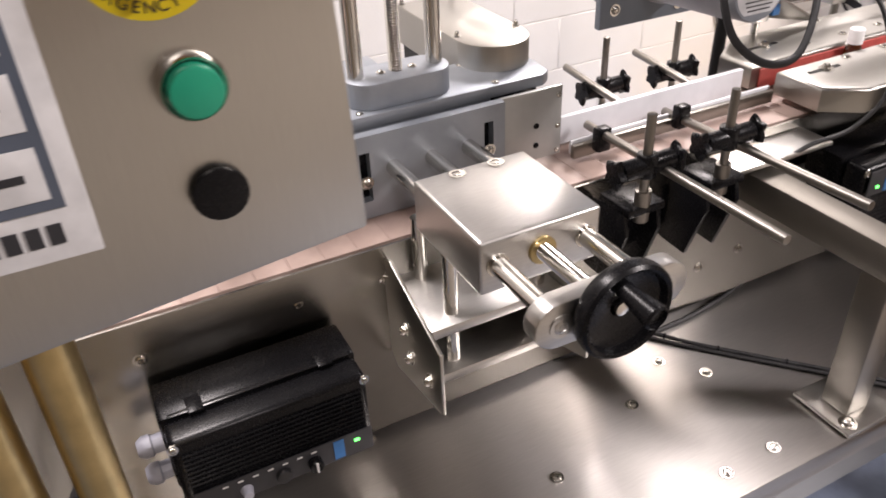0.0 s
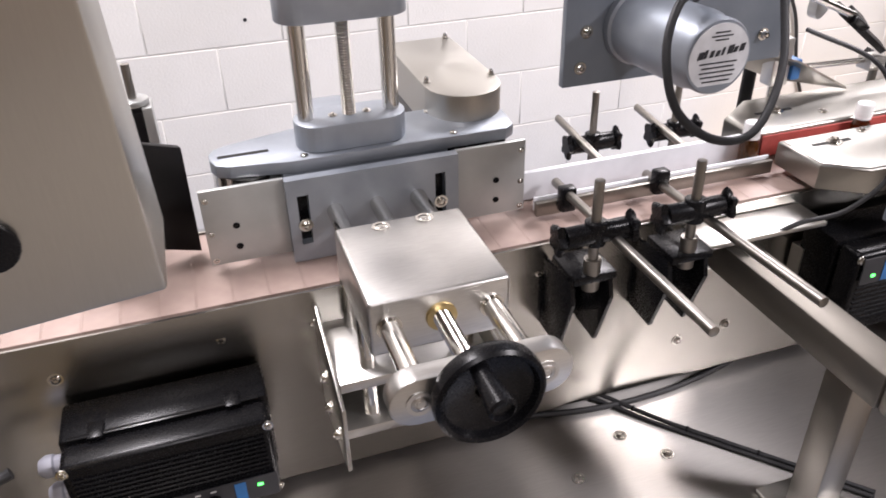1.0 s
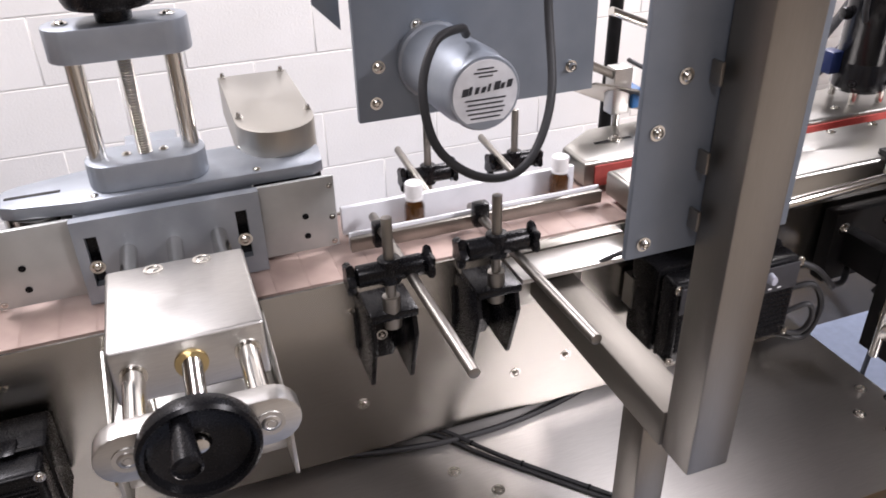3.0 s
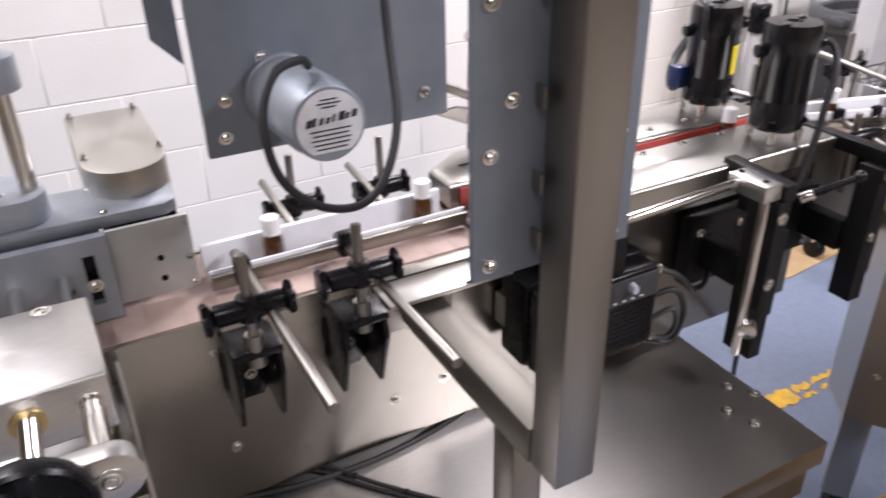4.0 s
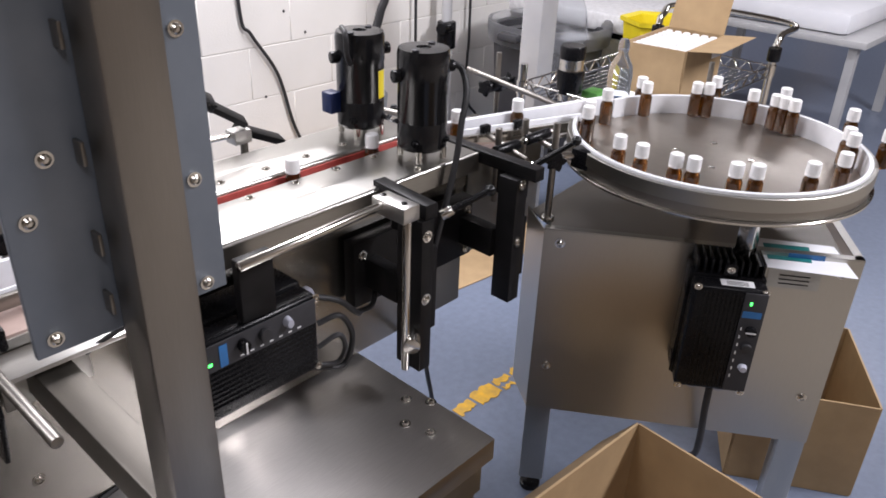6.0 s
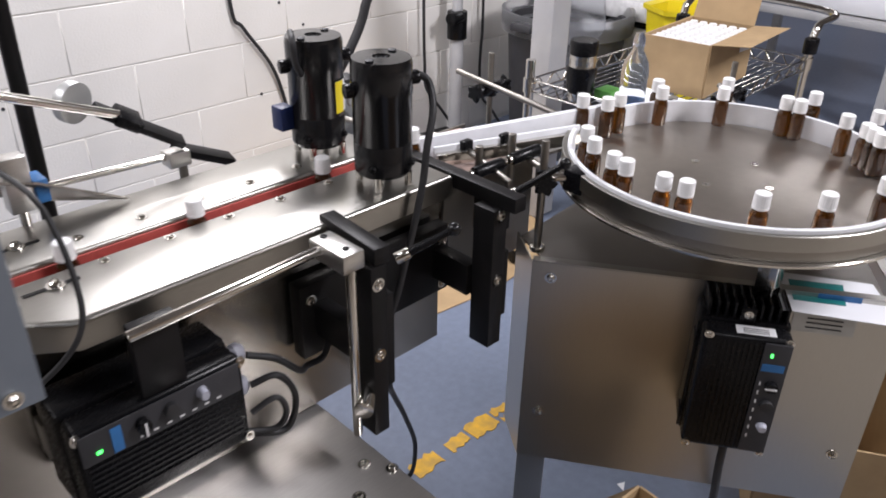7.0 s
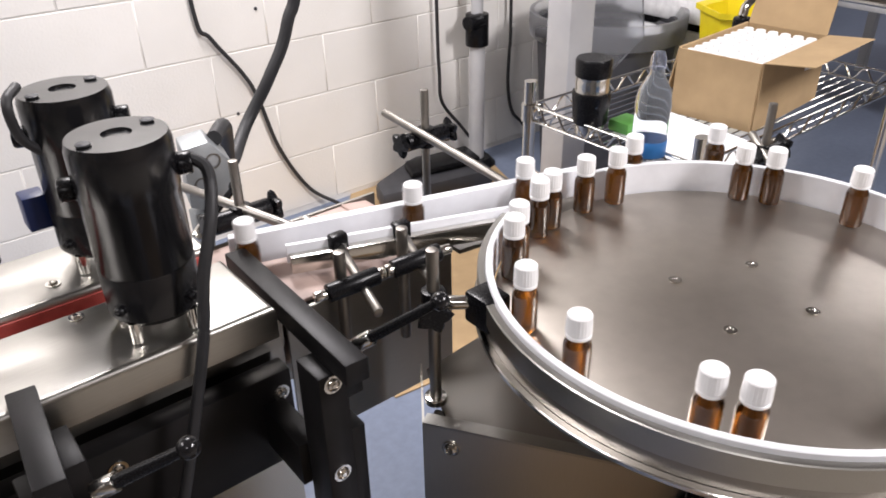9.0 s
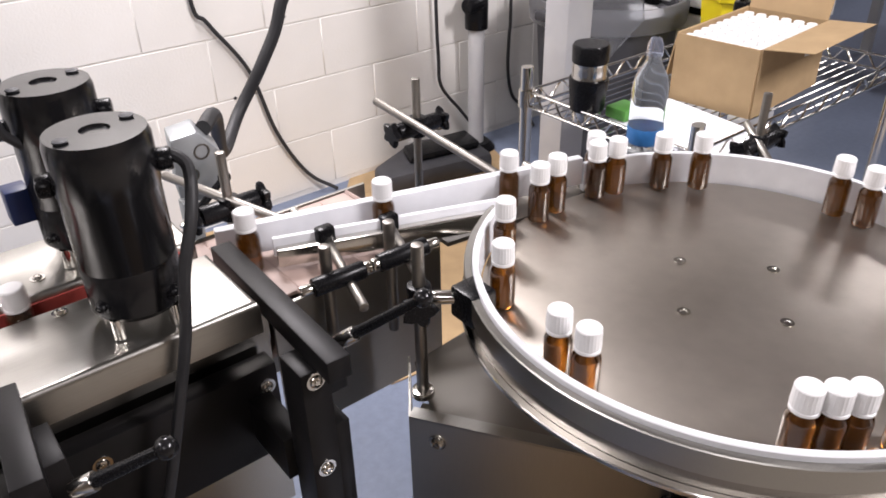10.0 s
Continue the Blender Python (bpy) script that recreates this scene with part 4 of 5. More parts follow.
for k, ch in enumerate("EMERGENCY-STOP"):
    a = -90 - 78 + k * 12.0
    rr = 0.0305
    letter(ch, (-0.497 + rr * math.cos(radians(a)), -0.3452, 1.318 + rr * math.sin(radians(a))), a + 90, 0.0078, INK, stop)
keypad = part("keypad", box_bm(-0.80, -0.5495, -0.3455, -0.3432, 1.176, 1.36, 0.001), LABEL_WHITE, cab, "white printed keypad")
part("keypad_border", box_bm(-0.78, -0.560, -0.3465, -0.3457, 1.205, 1.345), SCREEN, keypad)
for j in range(3):
    for i in range(3):
        part("key", box_bm(-0.595 - i * 0.04, -0.565 - i * 0.04, -0.3475, -0.3467, 1.211 + j * 0.035, 1.238 + j * 0.035, 0.0003), LABEL_WHITE, keypad)
        part("key_print", box_bm(-0.587 - i * 0.04, -0.573 - i * 0.04, -0.3482, -0.3477, 1.222 + j * 0.035, 1.226 + j * 0.035), INK, keypad)
for k in range(5):
    part("logo_mark", box_bm(-0.572 - k * 0.010, -0.565 - k * 0.010, -0.3465, -0.3457, 1.186, 1.197), RED_BTN if k == 4 else INK, keypad)

# ---------------------------------------------------------------- rotary table
settle()
CX, CY = 1.347, -0.274
table = thing("rotary_table", (CX, CY, FZ), "round stainless bottle table with a white rim on a panelled stand", "rotary table")
disc = part("disc", lathe_bm([(0, 0), (0.246, 0), (0.251, -0.002), (0.251, -0.006), (0, -0.006)], (CX, CY, BELT), 96), DISC, table, "turned stainless disc")
disc.location = (0, 0, BELT - FZ)
disc.data.transform(Matrix.Translation((0, 0, FZ - BELT)))
for k in range(4):
    a = radians(99 + 90 * k)
    sc = part("disc_screw", lathe_bm([(0.0035, 0.0), (0.0062, 0.0002), (0.0066, 0.0012), (0.0036, 0.0012), (0.0030, 0.0004), (0, 0.0004)], (0, 0, 0), 18), CHROME, disc)
    sc.data.transform(Matrix.Translation(disc.location + table.location))
    sc.data.transform(Matrix.Translation((0.067 * math.cos(a), 0.067 * math.sin(a), 0.0003)))


def arc_band(r0, r1, z0, z1, a0, a1, n=96, bevel=0.0):
    bm = bmesh.new()
    rings = []
    closed = abs(a1 - a0) >= 359.9
    m = n if closed else n + 1
    for i in range(m):
        a = radians(a0 + (a1 - a0) * i / n)
        c, s = math.cos(a), math.sin(a)
        rings.append([bm.verts.new((CX + r * c, CY + r * s, z)) for r, z in ((r0, z0), (r1, z0), (r1, z1 - 0.001), (r1 - 0.001, z1), (r0 + 0.001, z1), (r0, z1 - 0.001))])
    for i in range(n):
        a, b = rings[i], rings[(i + 1) % m]
        for k in range(6):
            bm.faces.new((a[k], a[(k + 1) % 6], b[(k + 1) % 6], b[k])).smooth = True
    if not closed:
        bm.faces.new(rings[0][::-1]), bm.faces.new(rings[-1])
    bmesh.ops.recalc_face_normals(bm, faces=bm.faces[:])
    return bm


part("rim_liner", arc_band(0.2535, 0.2605, 0.915, 0.957, 112, 438), WHITE_HDPE, table, "white polyethylene rim liner")
part("rim_band", arc_band(0.2610, 0.2690, 0.929, 0.952, 112, 438), STEEL, table, "polished stainless rim band")
part("rim_skirt", arc_band(0.2610, 0.2655, 0.912, 0.9285, 112, 438), TUBE, table, "polished stainless rim skirt")
part("rim_flange", arc_band(0.2615, 0.2730, 0.907, 0.9115, 0, 360), CHROME, table)
part("shaft", rod_bm((CX, CY, 0.70), (CX, CY, 0.913), 0.03), CHROME, table)
part("rim_support", box_bm(1.208, 1.236, -0.428, -0.400, 0.8155, 0.9065, 0.002), CHROME, table)
# stand: a square turned by 60 degrees under the disc
A0 = Vector((1.052, -0.120, 0))
FD = Vector((0.5500, -0.8352, 0))
FN = Vector((-0.8352, -0.5500, 0))
WID = 0.540
E = A0 + FD * WID
HC = [(A0.x, A0.y), (E.x, E.y), (E.x + 0.45, E.y + 0.296), (1.50, -0.01)]
for n, (a, b) in enumerate(((HC[0], HC[1]), (HC[1], HC[2]))):
    d = (Vector((*b, 0)) - Vector((*a, 0)))
    nrm = Vector((d.y, -d.x, 0)).normalized() * 0.003
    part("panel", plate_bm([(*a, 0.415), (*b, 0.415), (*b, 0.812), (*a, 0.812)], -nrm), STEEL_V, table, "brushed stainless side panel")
    part("panel_lip", plate_bm([(a[0], a[1], 0.8122), (b[0], b[1], 0.8122), (b[0] - nrm.x * 5, b[1] - nrm.y * 5, 0.8122), (a[0] - nrm.x * 5, a[1] - nrm.y * 5, 0.8122)], (0, 0, 0.003)), STEEL, table)
# darker tube steel here stands in for the shade below the rim
part("inner_tray", plate_bm([(HC[0][0] + 0.03, HC[0][1], 0.801), (HC[1][0], HC[1][1] + 0.03, 0.801), (HC[2][0] - 0.03, HC[2][1], 0.801), (HC[3][0], HC[3][1], 0.801), (1.115, -0.045, 0.801)], (0, 0, 0.004)), TUBE, table)
part("side_plate", plate_bm([(1.052, -0.1195, 0.415), (1.110, -0.040, 0.415), (1.110, -0.040, 0.812), (1.052, -0.1195, 0.812)], (0.003, 0, 0)), STEEL_V, table)
for n, (x, y) in enumerate(HC):
    if n == 0:
        q = [A0 - FN * 0.0035, A0 + FD * 0.050 - FN * 0.0035, A0 + FD * 0.050 - FN * 0.040, A0 - FN * 0.040]
    elif n == 1:
        q = [E - FN * 0.0035, E - FD * 0.050 - FN * 0.0035, E - FD * 0.050 - FN * 0.040, E - FN * 0.040]
    else:
        q = [Vector((x + dx, y + dy, 0)) for dx, dy in ((-0.05, -0.02), (-0.01, -0.02), (-0.01, 0.02), (-0.05, 0.02))]
    leg = part("leg", plate_bm([(p.x, p.y, 0.220) for p in q], (0, 0, 0.580), 0.002), STEEL_V, table)
    m = (q[0] + q[2]) / 2
    part("leveller", rod_bm((m.x, m.y, FZ + 0.012), (m.x, m.y, 0.2198), 0.007), CHROME, leg)
    part("foot_pad", rod_bm((m.x, m.y, FZ + 0.0005), (m.x, m.y, FZ + 0.0118), 0.022, bevel=0.002), BLACK, leg)
for s, z in ((0.030, 0.788), (0.030, 0.520), (0.510, 0.785), (0.506, 0.520)):
    p = A0 + FD * s
    bolt((p.x + FN.x * 0.0005, p.y + FN.y * 0.0005, z), FN, table, 0.0065, 0.005)
part("type_plate", plate_bm([tuple(A0 + FD * s + FN * 0.001 + Vector((0, 0, z))) for s, z in ((0.390, 0.748), (0.478, 0.748), (0.478, 0.803), (0.390, 0.803))], tuple(FN * 0.001)), ALU_PLATE, table, "small grey type plate")
part("type_plate_mark", plate_bm([tuple(A0 + FD * s + FN * 0.0022 + Vector((0, 0, z))) for s, z in ((0.415, 0.798), (0.475, 0.798), (0.475, 0.817), (0.415, 0.817))], tuple(FN * 0.0006)), BLUE_LABEL, table)
for k in range(3):
    part("print_bar", plate_bm([tuple(A0 + FD * s + FN * 0.0022 + Vector((0, 0, z))) for s, z in ((0.410, 0.772 - k * 0.008), (0.460, 0.772 - k * 0.008), (0.460, 0.774 - k * 0.008), (0.410, 0.774 - k * 0.008))], tuple(FN * 0.0006)), INK, table)
settle(dx=-0.05, dy=0.01)
part("sticker_card", plate_bm([(1.26, -0.45, 0.8065), (1.34, -0.59, 0.8065), (1.43, -0.52, 0.8065), (1.36, -0.40, 0.8065)], (0, 0, 0.001)), PAPER, table, "white card on the tray")
part("tray_sticker", plate_bm([(1.300, -0.455, 0.8078), (1.338, -0.515, 0.8078), (1.392, -0.490, 0.8078), (1.350, -0.425, 0.8078)], (0, 0, 0.001)), TEAL, table, "teal sticker")
# upright controller on the stand's panel
P = A0 + FD * 0.352
yaw = math.degrees(math.atan2(FD.y, FD.x))
drive_box(Matrix.Translation((P.x + FD.x * 0.024 + FN.x * 0.001, P.y + FD.y * 0.024 + FN.y * 0.001, 0.578)) @ pose(0, 0, 0, 0, 0, yaw) @ pose(0, 0, 0, 0, -90, 0) @ Matrix.Diagonal((1, 1, 1.16, 1)), "black finned motor speed controller mounted upright on the table stand", -1, True)

# ---------------------------------------------------------------- outfeed guides
settle(dx=0.005, dy=-0.040)
outfeed = thing("outfeed_rail", (1.17, 0.12, 0.926), "white polyethylene outfeed guide rail joining the table rim", "guide rail")
part("strip", bar((0.966, 0.147, 0.946), (1.395, 0.022, 0.946), 0.012, 0.036, 0), WHITE_HDPE, outfeed)
for x, y in ((1.06, 0.125), (1.345, 0.0425)):
    part("mount_pin", rod_bm((x, y, 0.948), (x + 0.004, y + 0.03, 0.948), 0.006), CHROME, outfeed)
solid("transfer_plate", plate_bm([(1.185, 0.025, 0.914), (1.345, 0.005, 0.914), (1.46, 0.022, 0.914), (1.46, 0.050, 0.914), (1.372, 0.070, 0.914), (1.185, 0.110, 0.914)], (0, 0, 0.0055)), TUBE, "dull stainless plate beside the outfeed chain", "plate", at=(1.15, 0.03, 0.92))
inner = thing("inner_rail", (1.2, 0.08, 0.926), "aluminium guide bar with a white polyethylene face", "guide rail")
part("bar", bar((1.009, 0.094, 0.938), (1.262, 0.000, 0.938), 0.012, 0.020), CHROME, inner)
part("face", bar((1.010, 0.1035, 0.946), (1.265, 0.0095, 0.946), 0.006, 0.022), WHITE_HDPE, inner)
settle(dx=-0.026, dy=-0.032, dz=-0.02)
G3 = "rail clamps around the outfeed"
cross_clamp("rail_clamp", 1.358, 0.262, 1.036, 0.965, ((1.335, 0.33, 0.99), (1.350, 0.042, 0.955)), G3, False, base_z=0.80)
settle(dx=-0.012, dy=-0.010, dz=-0.03)
cross_clamp("rail_clamp", 1.036, 0.20, 1.040, 0.968, ((1.00, 0.30, 0.985), (1.07, 0.098, 0.975)), G3, False, base_z=0.80)
settle(dx=-0.078, dy=-0.058, dz=-0.01)
cross_clamp("rail_clamp", 1.735, -0.048, 1.018, 0.945, ((1.745, -0.02, 0.965), (1.705, -0.085, 0.940)), G3, False, base_z=0.80)
G4 = "small rod clamps beside the table"


def small_clamp(px, py, top, base, parts):
    g = thing("rod_clamp", (px, py, base), "steel post with small black rod clamps beside the table", "rod clamp", G4)
    part("post", rod_bm((px, py, base), (px, py, top), 0.0062, bevel=0.001), TUBE, g)
    for a, b, r, mat, nm in parts:
        part(nm, rod_bm(a, b, r, bevel=0.001), mat, g)
    return g


settle()
small_clamp(1.032, -0.018, 0.978, 0.84, [((1.008, -0.031, 0.945), (1.064, -0.037, 0.947), 0.0095, BLACK, "clamp_body"), ((1.066, 0.036, 0.945), (1.034, -0.081, 0.937), 0.0052, TUBE, "rod"), ((0.994, -0.029, 0.945), (1.008, -0.031, 0.945), 0.0055, CHROME, "set_screw"), ((1.064, -0.037, 0.947), (1.072, -0.038, 0.947), 0.007, CHROME, "lock_nut")])
small_clamp(1.109, -0.018, 0.978, 0.84, [((1.076, -0.046, 0.953), (1.130, -0.054, 0.957), 0.0095, BLACK, "clamp_body"), ((1.134, 0.014, 0.945), (1.096, -0.090, 0.946), 0.0052, TUBE, "rod"), ((1.130, -0.054, 0.957), (1.143, -0.056, 0.957), 0.0055, CHROME, "set_screw"), ((1.068, -0.045, 0.953), (1.076, -0.046, 0.953), 0.007, CHROME, "lock_nut")])
for x, y in ((1.066, 0.034), (1.134, 0.012)):
    solid("rod_holder", box_bm(x - 0.010, x + 0.010, y, y + 0.014, 0.930, 0.962, 0.003), BLACK, "small black holder joining a clamp rod to the rail", "rod holder", "rod holders", at=(x, y, 0.93))
settle(dx=-0.044, dy=-0.007, dz=-0.012)
pc = small_clamp(1.128, -0.095, 1.010, 0.826, [((1.128, -0.095, 0.935), (1.128, -0.095, 0.965), 0.012, BLACK, "clamp_body"), ((1.128, -0.095, 0.950), (1.165, -0.125, 0.950), 0.007, CHROME, "set_screw"), ((1.128, -0.095, 0.8258), (1.128, -0.095, 0.834), 0.012, CHROME, "base_nut")])
star_knob((1.122, -0.102, 0.945), (-0.5, -0.8, 0.1), pc)
part("rim_grip", box_bm(1.150, 1.180, -0.150, -0.115, 0.930, 0.965, 0.003), BLACK, pc)

# ---------------------------------------------------------------- around the machine, near the belt
settle(dx=0.022, dz=-0.008)
sensor = thing("sensor_housing", (-0.45, 0.12, BELT), "black box housing held by an aluminium frame beside the head", "sensor housing")
settle()
part("housing", plate_bm([(-0.458, 0.095, 0.9575), (-0.387, 0.118, 0.926), (-0.386, 0.118, 1.056), (-0.454, 0.095, 1.084)], (-0.003, 0.009, 0), 0.001), BLACK_ANO, sensor)
part("frame_bar", plate_bm([(-0.475, 0.070, 0.963), (-0.458, 0.070, 0.962), (-0.454, 0.070, 1.088), (-0.470, 0.070, 1.088)], (0, 0.012, 0), 0.001), ALU_PLATE, sensor)
part("pin", rod_bm((-0.521, 0.075, 1.069), (-0.467, 0.075, 1.069), 0.0045), CHROME, sensor)
part("pin", rod_bm((-0.524, 0.075, 0.978), (-0.470, 0.075, 0.978), 0.0045), CHROME, sensor)
part("frame_foot", box_bm(-0.487, -0.460, 0.062, 0.090, 0.9215, 0.967, 0.002), ALU_PLATE, sensor)
tower = thing("guide_tower", (-0.52, 0.20, BELT), "grey twin rod tower with a round cap behind the chain", "machine head")
part("base", box_bm(-0.505, -0.455, 0.175, 0.225, 0.93, 1.045, 0.003), ALU_PLATE, tower)
part("rod", rod_bm((-0.492, 0.20, 1.0455), (-0.492, 0.20, 1.20), 0.0085), TUBE, tower)
part("rod", rod_bm((-0.468, 0.20, 1.0455), (-0.468, 0.20, 1.20), 0.0085), TUBE, tower)
part("cap", box_bm(-0.515, -0.450, 0.18, 0.22, 1.2005, 1.235, 0.006), ALU_GREY, tower)
part("side_block", box_bm(-0.446, -0.424, 0.225, 0.262, 1.005, 1.062, 0.002), BLACK_ANO, tower)
part("side_plate", box_bm(-0.4235, -0.412, 0.225, 0.262, 1.000, 1.066, 0.001), ALU_PLATE, tower)
part("side_cap", rod_bm((-0.432, 0.244, 1.0665), (-0.432, 0.244, 1.074), 0.018, bevel=0.002), ALU_PLATE, tower)
part("side_rod", rod_bm((-0.432, 0.244, 1.0745), (-0.432, 0.244, 1.115), 0.005), TUBE, tower)
settle()
ledge = thing("ledge_bracket", (0.25, -0.04, 0.90), "bright folded aluminium ledge bolted to the conveyor side", "bracket")
part("ledge", box_bm(0.182, 0.352, -0.055, -0.0015, 0.902, 0.908, 0.001), ALU, ledge)
part("flange", box_bm(0.182, 0.352, -0.0055, -0.0015, 0.868, 0.9015, 0.001), ALU, ledge)
bolt((0.196, -0.006, 0.884), (0, -1, 0), ledge, 0.0075, 0.009)
bolt((0.338, -0.006, 0.884), (0, -1, 0), ledge, 0.0075, 0.006)


def cable(name, points, r, label, ties=(), material=None):
    c = thing(name, points[0], label, "cable")
    part("sheath", cable_bm(points, r), material or RUBBER, c)
    line = smooth_path(points, 8)
    for f in ties:
        i = int(f * (len(line) - 2))
        p, d = line[i], (line[i + 1] - line[i]).normalized()
        part("cable_tie", lathe_bm([(r * 1.0, -0.0014), (r * 1.35, -0.0014), (r * 1.35, 0.0014), (r * 1.0, 0.0014)], p, 12, p + d), BLACK, c)
    return c


cable("bench_cable", [(0.045, 0.045, 0.652), (0.065, 0.030, 0.650), (0.096, 0.014, 0.644), (0.150, -0.052, 0.640), (0.206, -0.114, 0.639), (0.272, -0.186, 0.639), (0.33, -0.25, 0.639)], 0.0032, "black cable with ties lying on the machine base", (0.30, 0.45, 0.60, 0.78))
cable("bench_cable", [(0.040, 0.040, 0.650), (0.060, 0.025, 0.646), (0.090, 0.008, 0.640), (0.144, -0.057, 0.6385), (0.200, -0.119, 0.6385), (0.266, -0.191, 0.6385), (0.324, -0.255, 0.6385)], 0.0028, "thin black cable lying beside a tied cable")
cable("base_cable", [(-0.50, 0.07, 0.640), (-0.156, 0.047, 0.640), (-0.016, 0.012, 0.640), (0.082, -0.007, 0.640), (0.183, -0.009, 0.640), (0.279, 0.006, 0.640), (0.381, 0.036, 0.640)], 0.0042, "black cable running along the foot of the conveyor")
cable("gland_cable", [(-0.599, -0.060, 0.822), (-0.63, -0.07, 0.812), (-0.66, -0.09, 0.77), (-0.68, -0.08, 0.70), (-0.70, -0.06, 0.644)], 0.0060, "dark cable leaving a grey gland")
cable("gland_cable", [(-0.599, -0.060, 0.782), (-0.625, -0.075, 0.77), (-0.645, -0.09, 0.73), (-0.66, -0.08, 0.644)], 0.0050, "dark cable leaving a grey gland")
cable("controller_cable", [(0.580, -0.068, 0.850), (0.612, -0.080, 0.835), (0.640, -0.085, 0.805), (0.665, -0.065, 0.788), (0.703, -0.050, 0.778), (0.74, -0.02, 0.80)], 0.0044, "black looped cable at the controller")
cable("controller_cable", [(0.580, -0.068, 0.805), (0.610, -0.082, 0.812), (0.631, -0.084, 0.770), (0.618, -0.080, 0.722), (0.580, -0.070, 0.730), (0.550, -0.050, 0.742)], 0.0044, "black looped cable at the controller")
cable("controller_cable", [(0.570, -0.080, 0.775), (0.600, -0.090, 0.788), (0.612, -0.090, 0.760), (0.600, -0.084, 0.736), (0.565, -0.070, 0.742)], 0.0040, "black looped cable at the controller")
cable("drop_cable", [(0.76, -0.10, 0.80), (0.79, -0.08, 0.70), (0.84, -0.03, 0.62), (0.93, 0.04, 0.47), (1.00, 0.09, 0.32), (1.01, 0.13, FZ + 0.012), (0.94, 0.20, FZ + 0.008), (0.78, 0.25, FZ + 0.006)], 0.0046, "black cable hanging to the floor below the bracket")
settle()
cable("sensor_cable", [(0.40, 0.10, 1.10), (0.415, -0.01, 1.085), (0.418, -0.055, 1.02), (0.405, -0.075, 0.97), (0.36, -0.07, 0.93), (0.31, -0.055, 0.915), (0.27, -0.05, 0.90)], 0.0030, "thin black cable hanging over the belt cover")
settle(dy=0.02, dz=-0.028)
solid("rod_support", box_bm(0.440, 0.490, -0.125, -0.110, 0.914, 1.000, 0.002), BLACK_ANO, "black block holding the end of a bright rod", "block", at=(0.465, -0.118, 0.914))
settle(dx=-0.035, dy=-0.01)
cable("stand_cable", [(1.203, -0.418, 0.571), (1.206, -0.418, 0.52), (1.235, -0.412, 0.42), (1.28, -0.39, 0.34), (1.32, -0.33, 0.26), (1.37, -0.25, FZ + 0.008)], 0.0065, "black mains cable hanging from the stand's controller")

# label web arms behind the belt covers
settle(dy=-0.02, dz=-0.022)
arms = thing("roller_linkage", (0.62, 0.28, BELT), "slim black pivot arm with steel rods and a round roller", "label arm")
part("rod", rod_bm((0.44, 0.235, 1.155), (0.600, 0.245, 1.088), 0.0062), CHROME, arms)
part("roller", rod_bm((0.558, 0.262, 1.108), (0.552, 0.275, 1.110), 0.027, seg=32, bevel=0.001), ALU_PLATE, arms)
part("arm", bar((0.575, 0.252, 1.100), (0.690, 0.262, 1.022), 0.022, 0.010, 30), BLACK_ANO, arms)
part("arm_block", bar((0.598, 0.250, 1.088), (0.628, 0.252, 1.068), 0.030, 0.016, 30), BLACK, arms)
part("lower_arm", bar((0.683, 0.275, 1.010), (0.775, 0.285, 0.965), 0.024, 0.012, 20), BLACK_ANO, arms)
part("tie_rod", rod_bm((0.500, 0.262, 1.012), (0.665, 0.262, 1.006), 0.0050), CHROME, arms)
part("cross_block", box_bm(0.660, 0.692, 0.246, 0.274, 0.992, 1.014, 0.0015), ALU, arms)
part("post", rod_bm((0.683, 0.258, 0.9675), (0.683, 0.258, 0.9915), 0.0065), TUBE, arms)
settle(dy=-0.01, dz=-0.006)
peel = thing("peel_plate", (0.50, 0.21, BELT), "thin bent steel peel plate on a small clamp over the belts", "peel plate")
part("blade", plate_bm([(0.400, 0.185, 1.050), (0.470, 0.185, 1.030), (0.575, 0.190, 0.975), (0.470, 0.235, 0.990), (0.400, 0.255, 1.020)], (0, 0, 0.003)), TUBE, peel)
part("clamp", box_bm(0.440, 0.470, 0.20, 0.225, 0.992, 1.062, 0.002), ALU, peel)
part("sensor", box_bm(0.4705, 0.486, 0.195, 0.23, 1.00, 1.03, 0.002), BLUE_LABEL, peel)
part("arm", bar((0.345, 0.215, 1.100), (0.455, 0.213, 1.045), 0.018, 0.012), TUBE, peel)
part("post", rod_bm((0.455, 0.212, 0.9665), (0.455, 0.212, 0.9915), 0.006), CHROME, peel)
settle()
solid("stand_bar", rod_bm((0.515, 0.33, BZ + 0.001), (0.530, 0.33, 1.75), 0.011), BLACK_ANO, "upright black bar standing behind the belt covers", "upright bar", at=(0.515, 0.33, BZ))

settle(dx=-0.004, dz=-0.060)
jb = thing("junction_box", (1.04, 0.30, 0.86), "galvanised electrical box with round knockouts and a thick cable", "junction box")
part("box", plate_bm([(1.008, 0.30, 0.972), (1.040, 0.30, 0.958), (1.068, 0.30, 0.985), (1.072, 0.30, 1.020), (1.045, 0.30, 1.055), (1.010, 0.30, 1.052)], (0.012, 0.05, 0.0), 0.002), GALV, jb)
for x, z in ((1.047, 1.028), (1.028, 1.000)):
    part("knockout", lathe_bm([(0.0085, 0), (0.0105, 0.0), (0.0105, 0.0008), (0.0085, 0.0008)], (x, 0.2995, z), 20, (x, 0.20, z)), TUBE, jb)
part("cable", cable_bm([(1.065, 0.33, 1.045), (1.11, 0.40, 1.03), (1.16, 0.52, 0.92), (1.23, 0.60, 0.945), (1.286, 0.60, 1.02), (1.33, 0.60, 1.10), (1.36, 0.60, 1.25), (1.37, 0.60, 2.0)], 0.0105), RUBBER, jb)
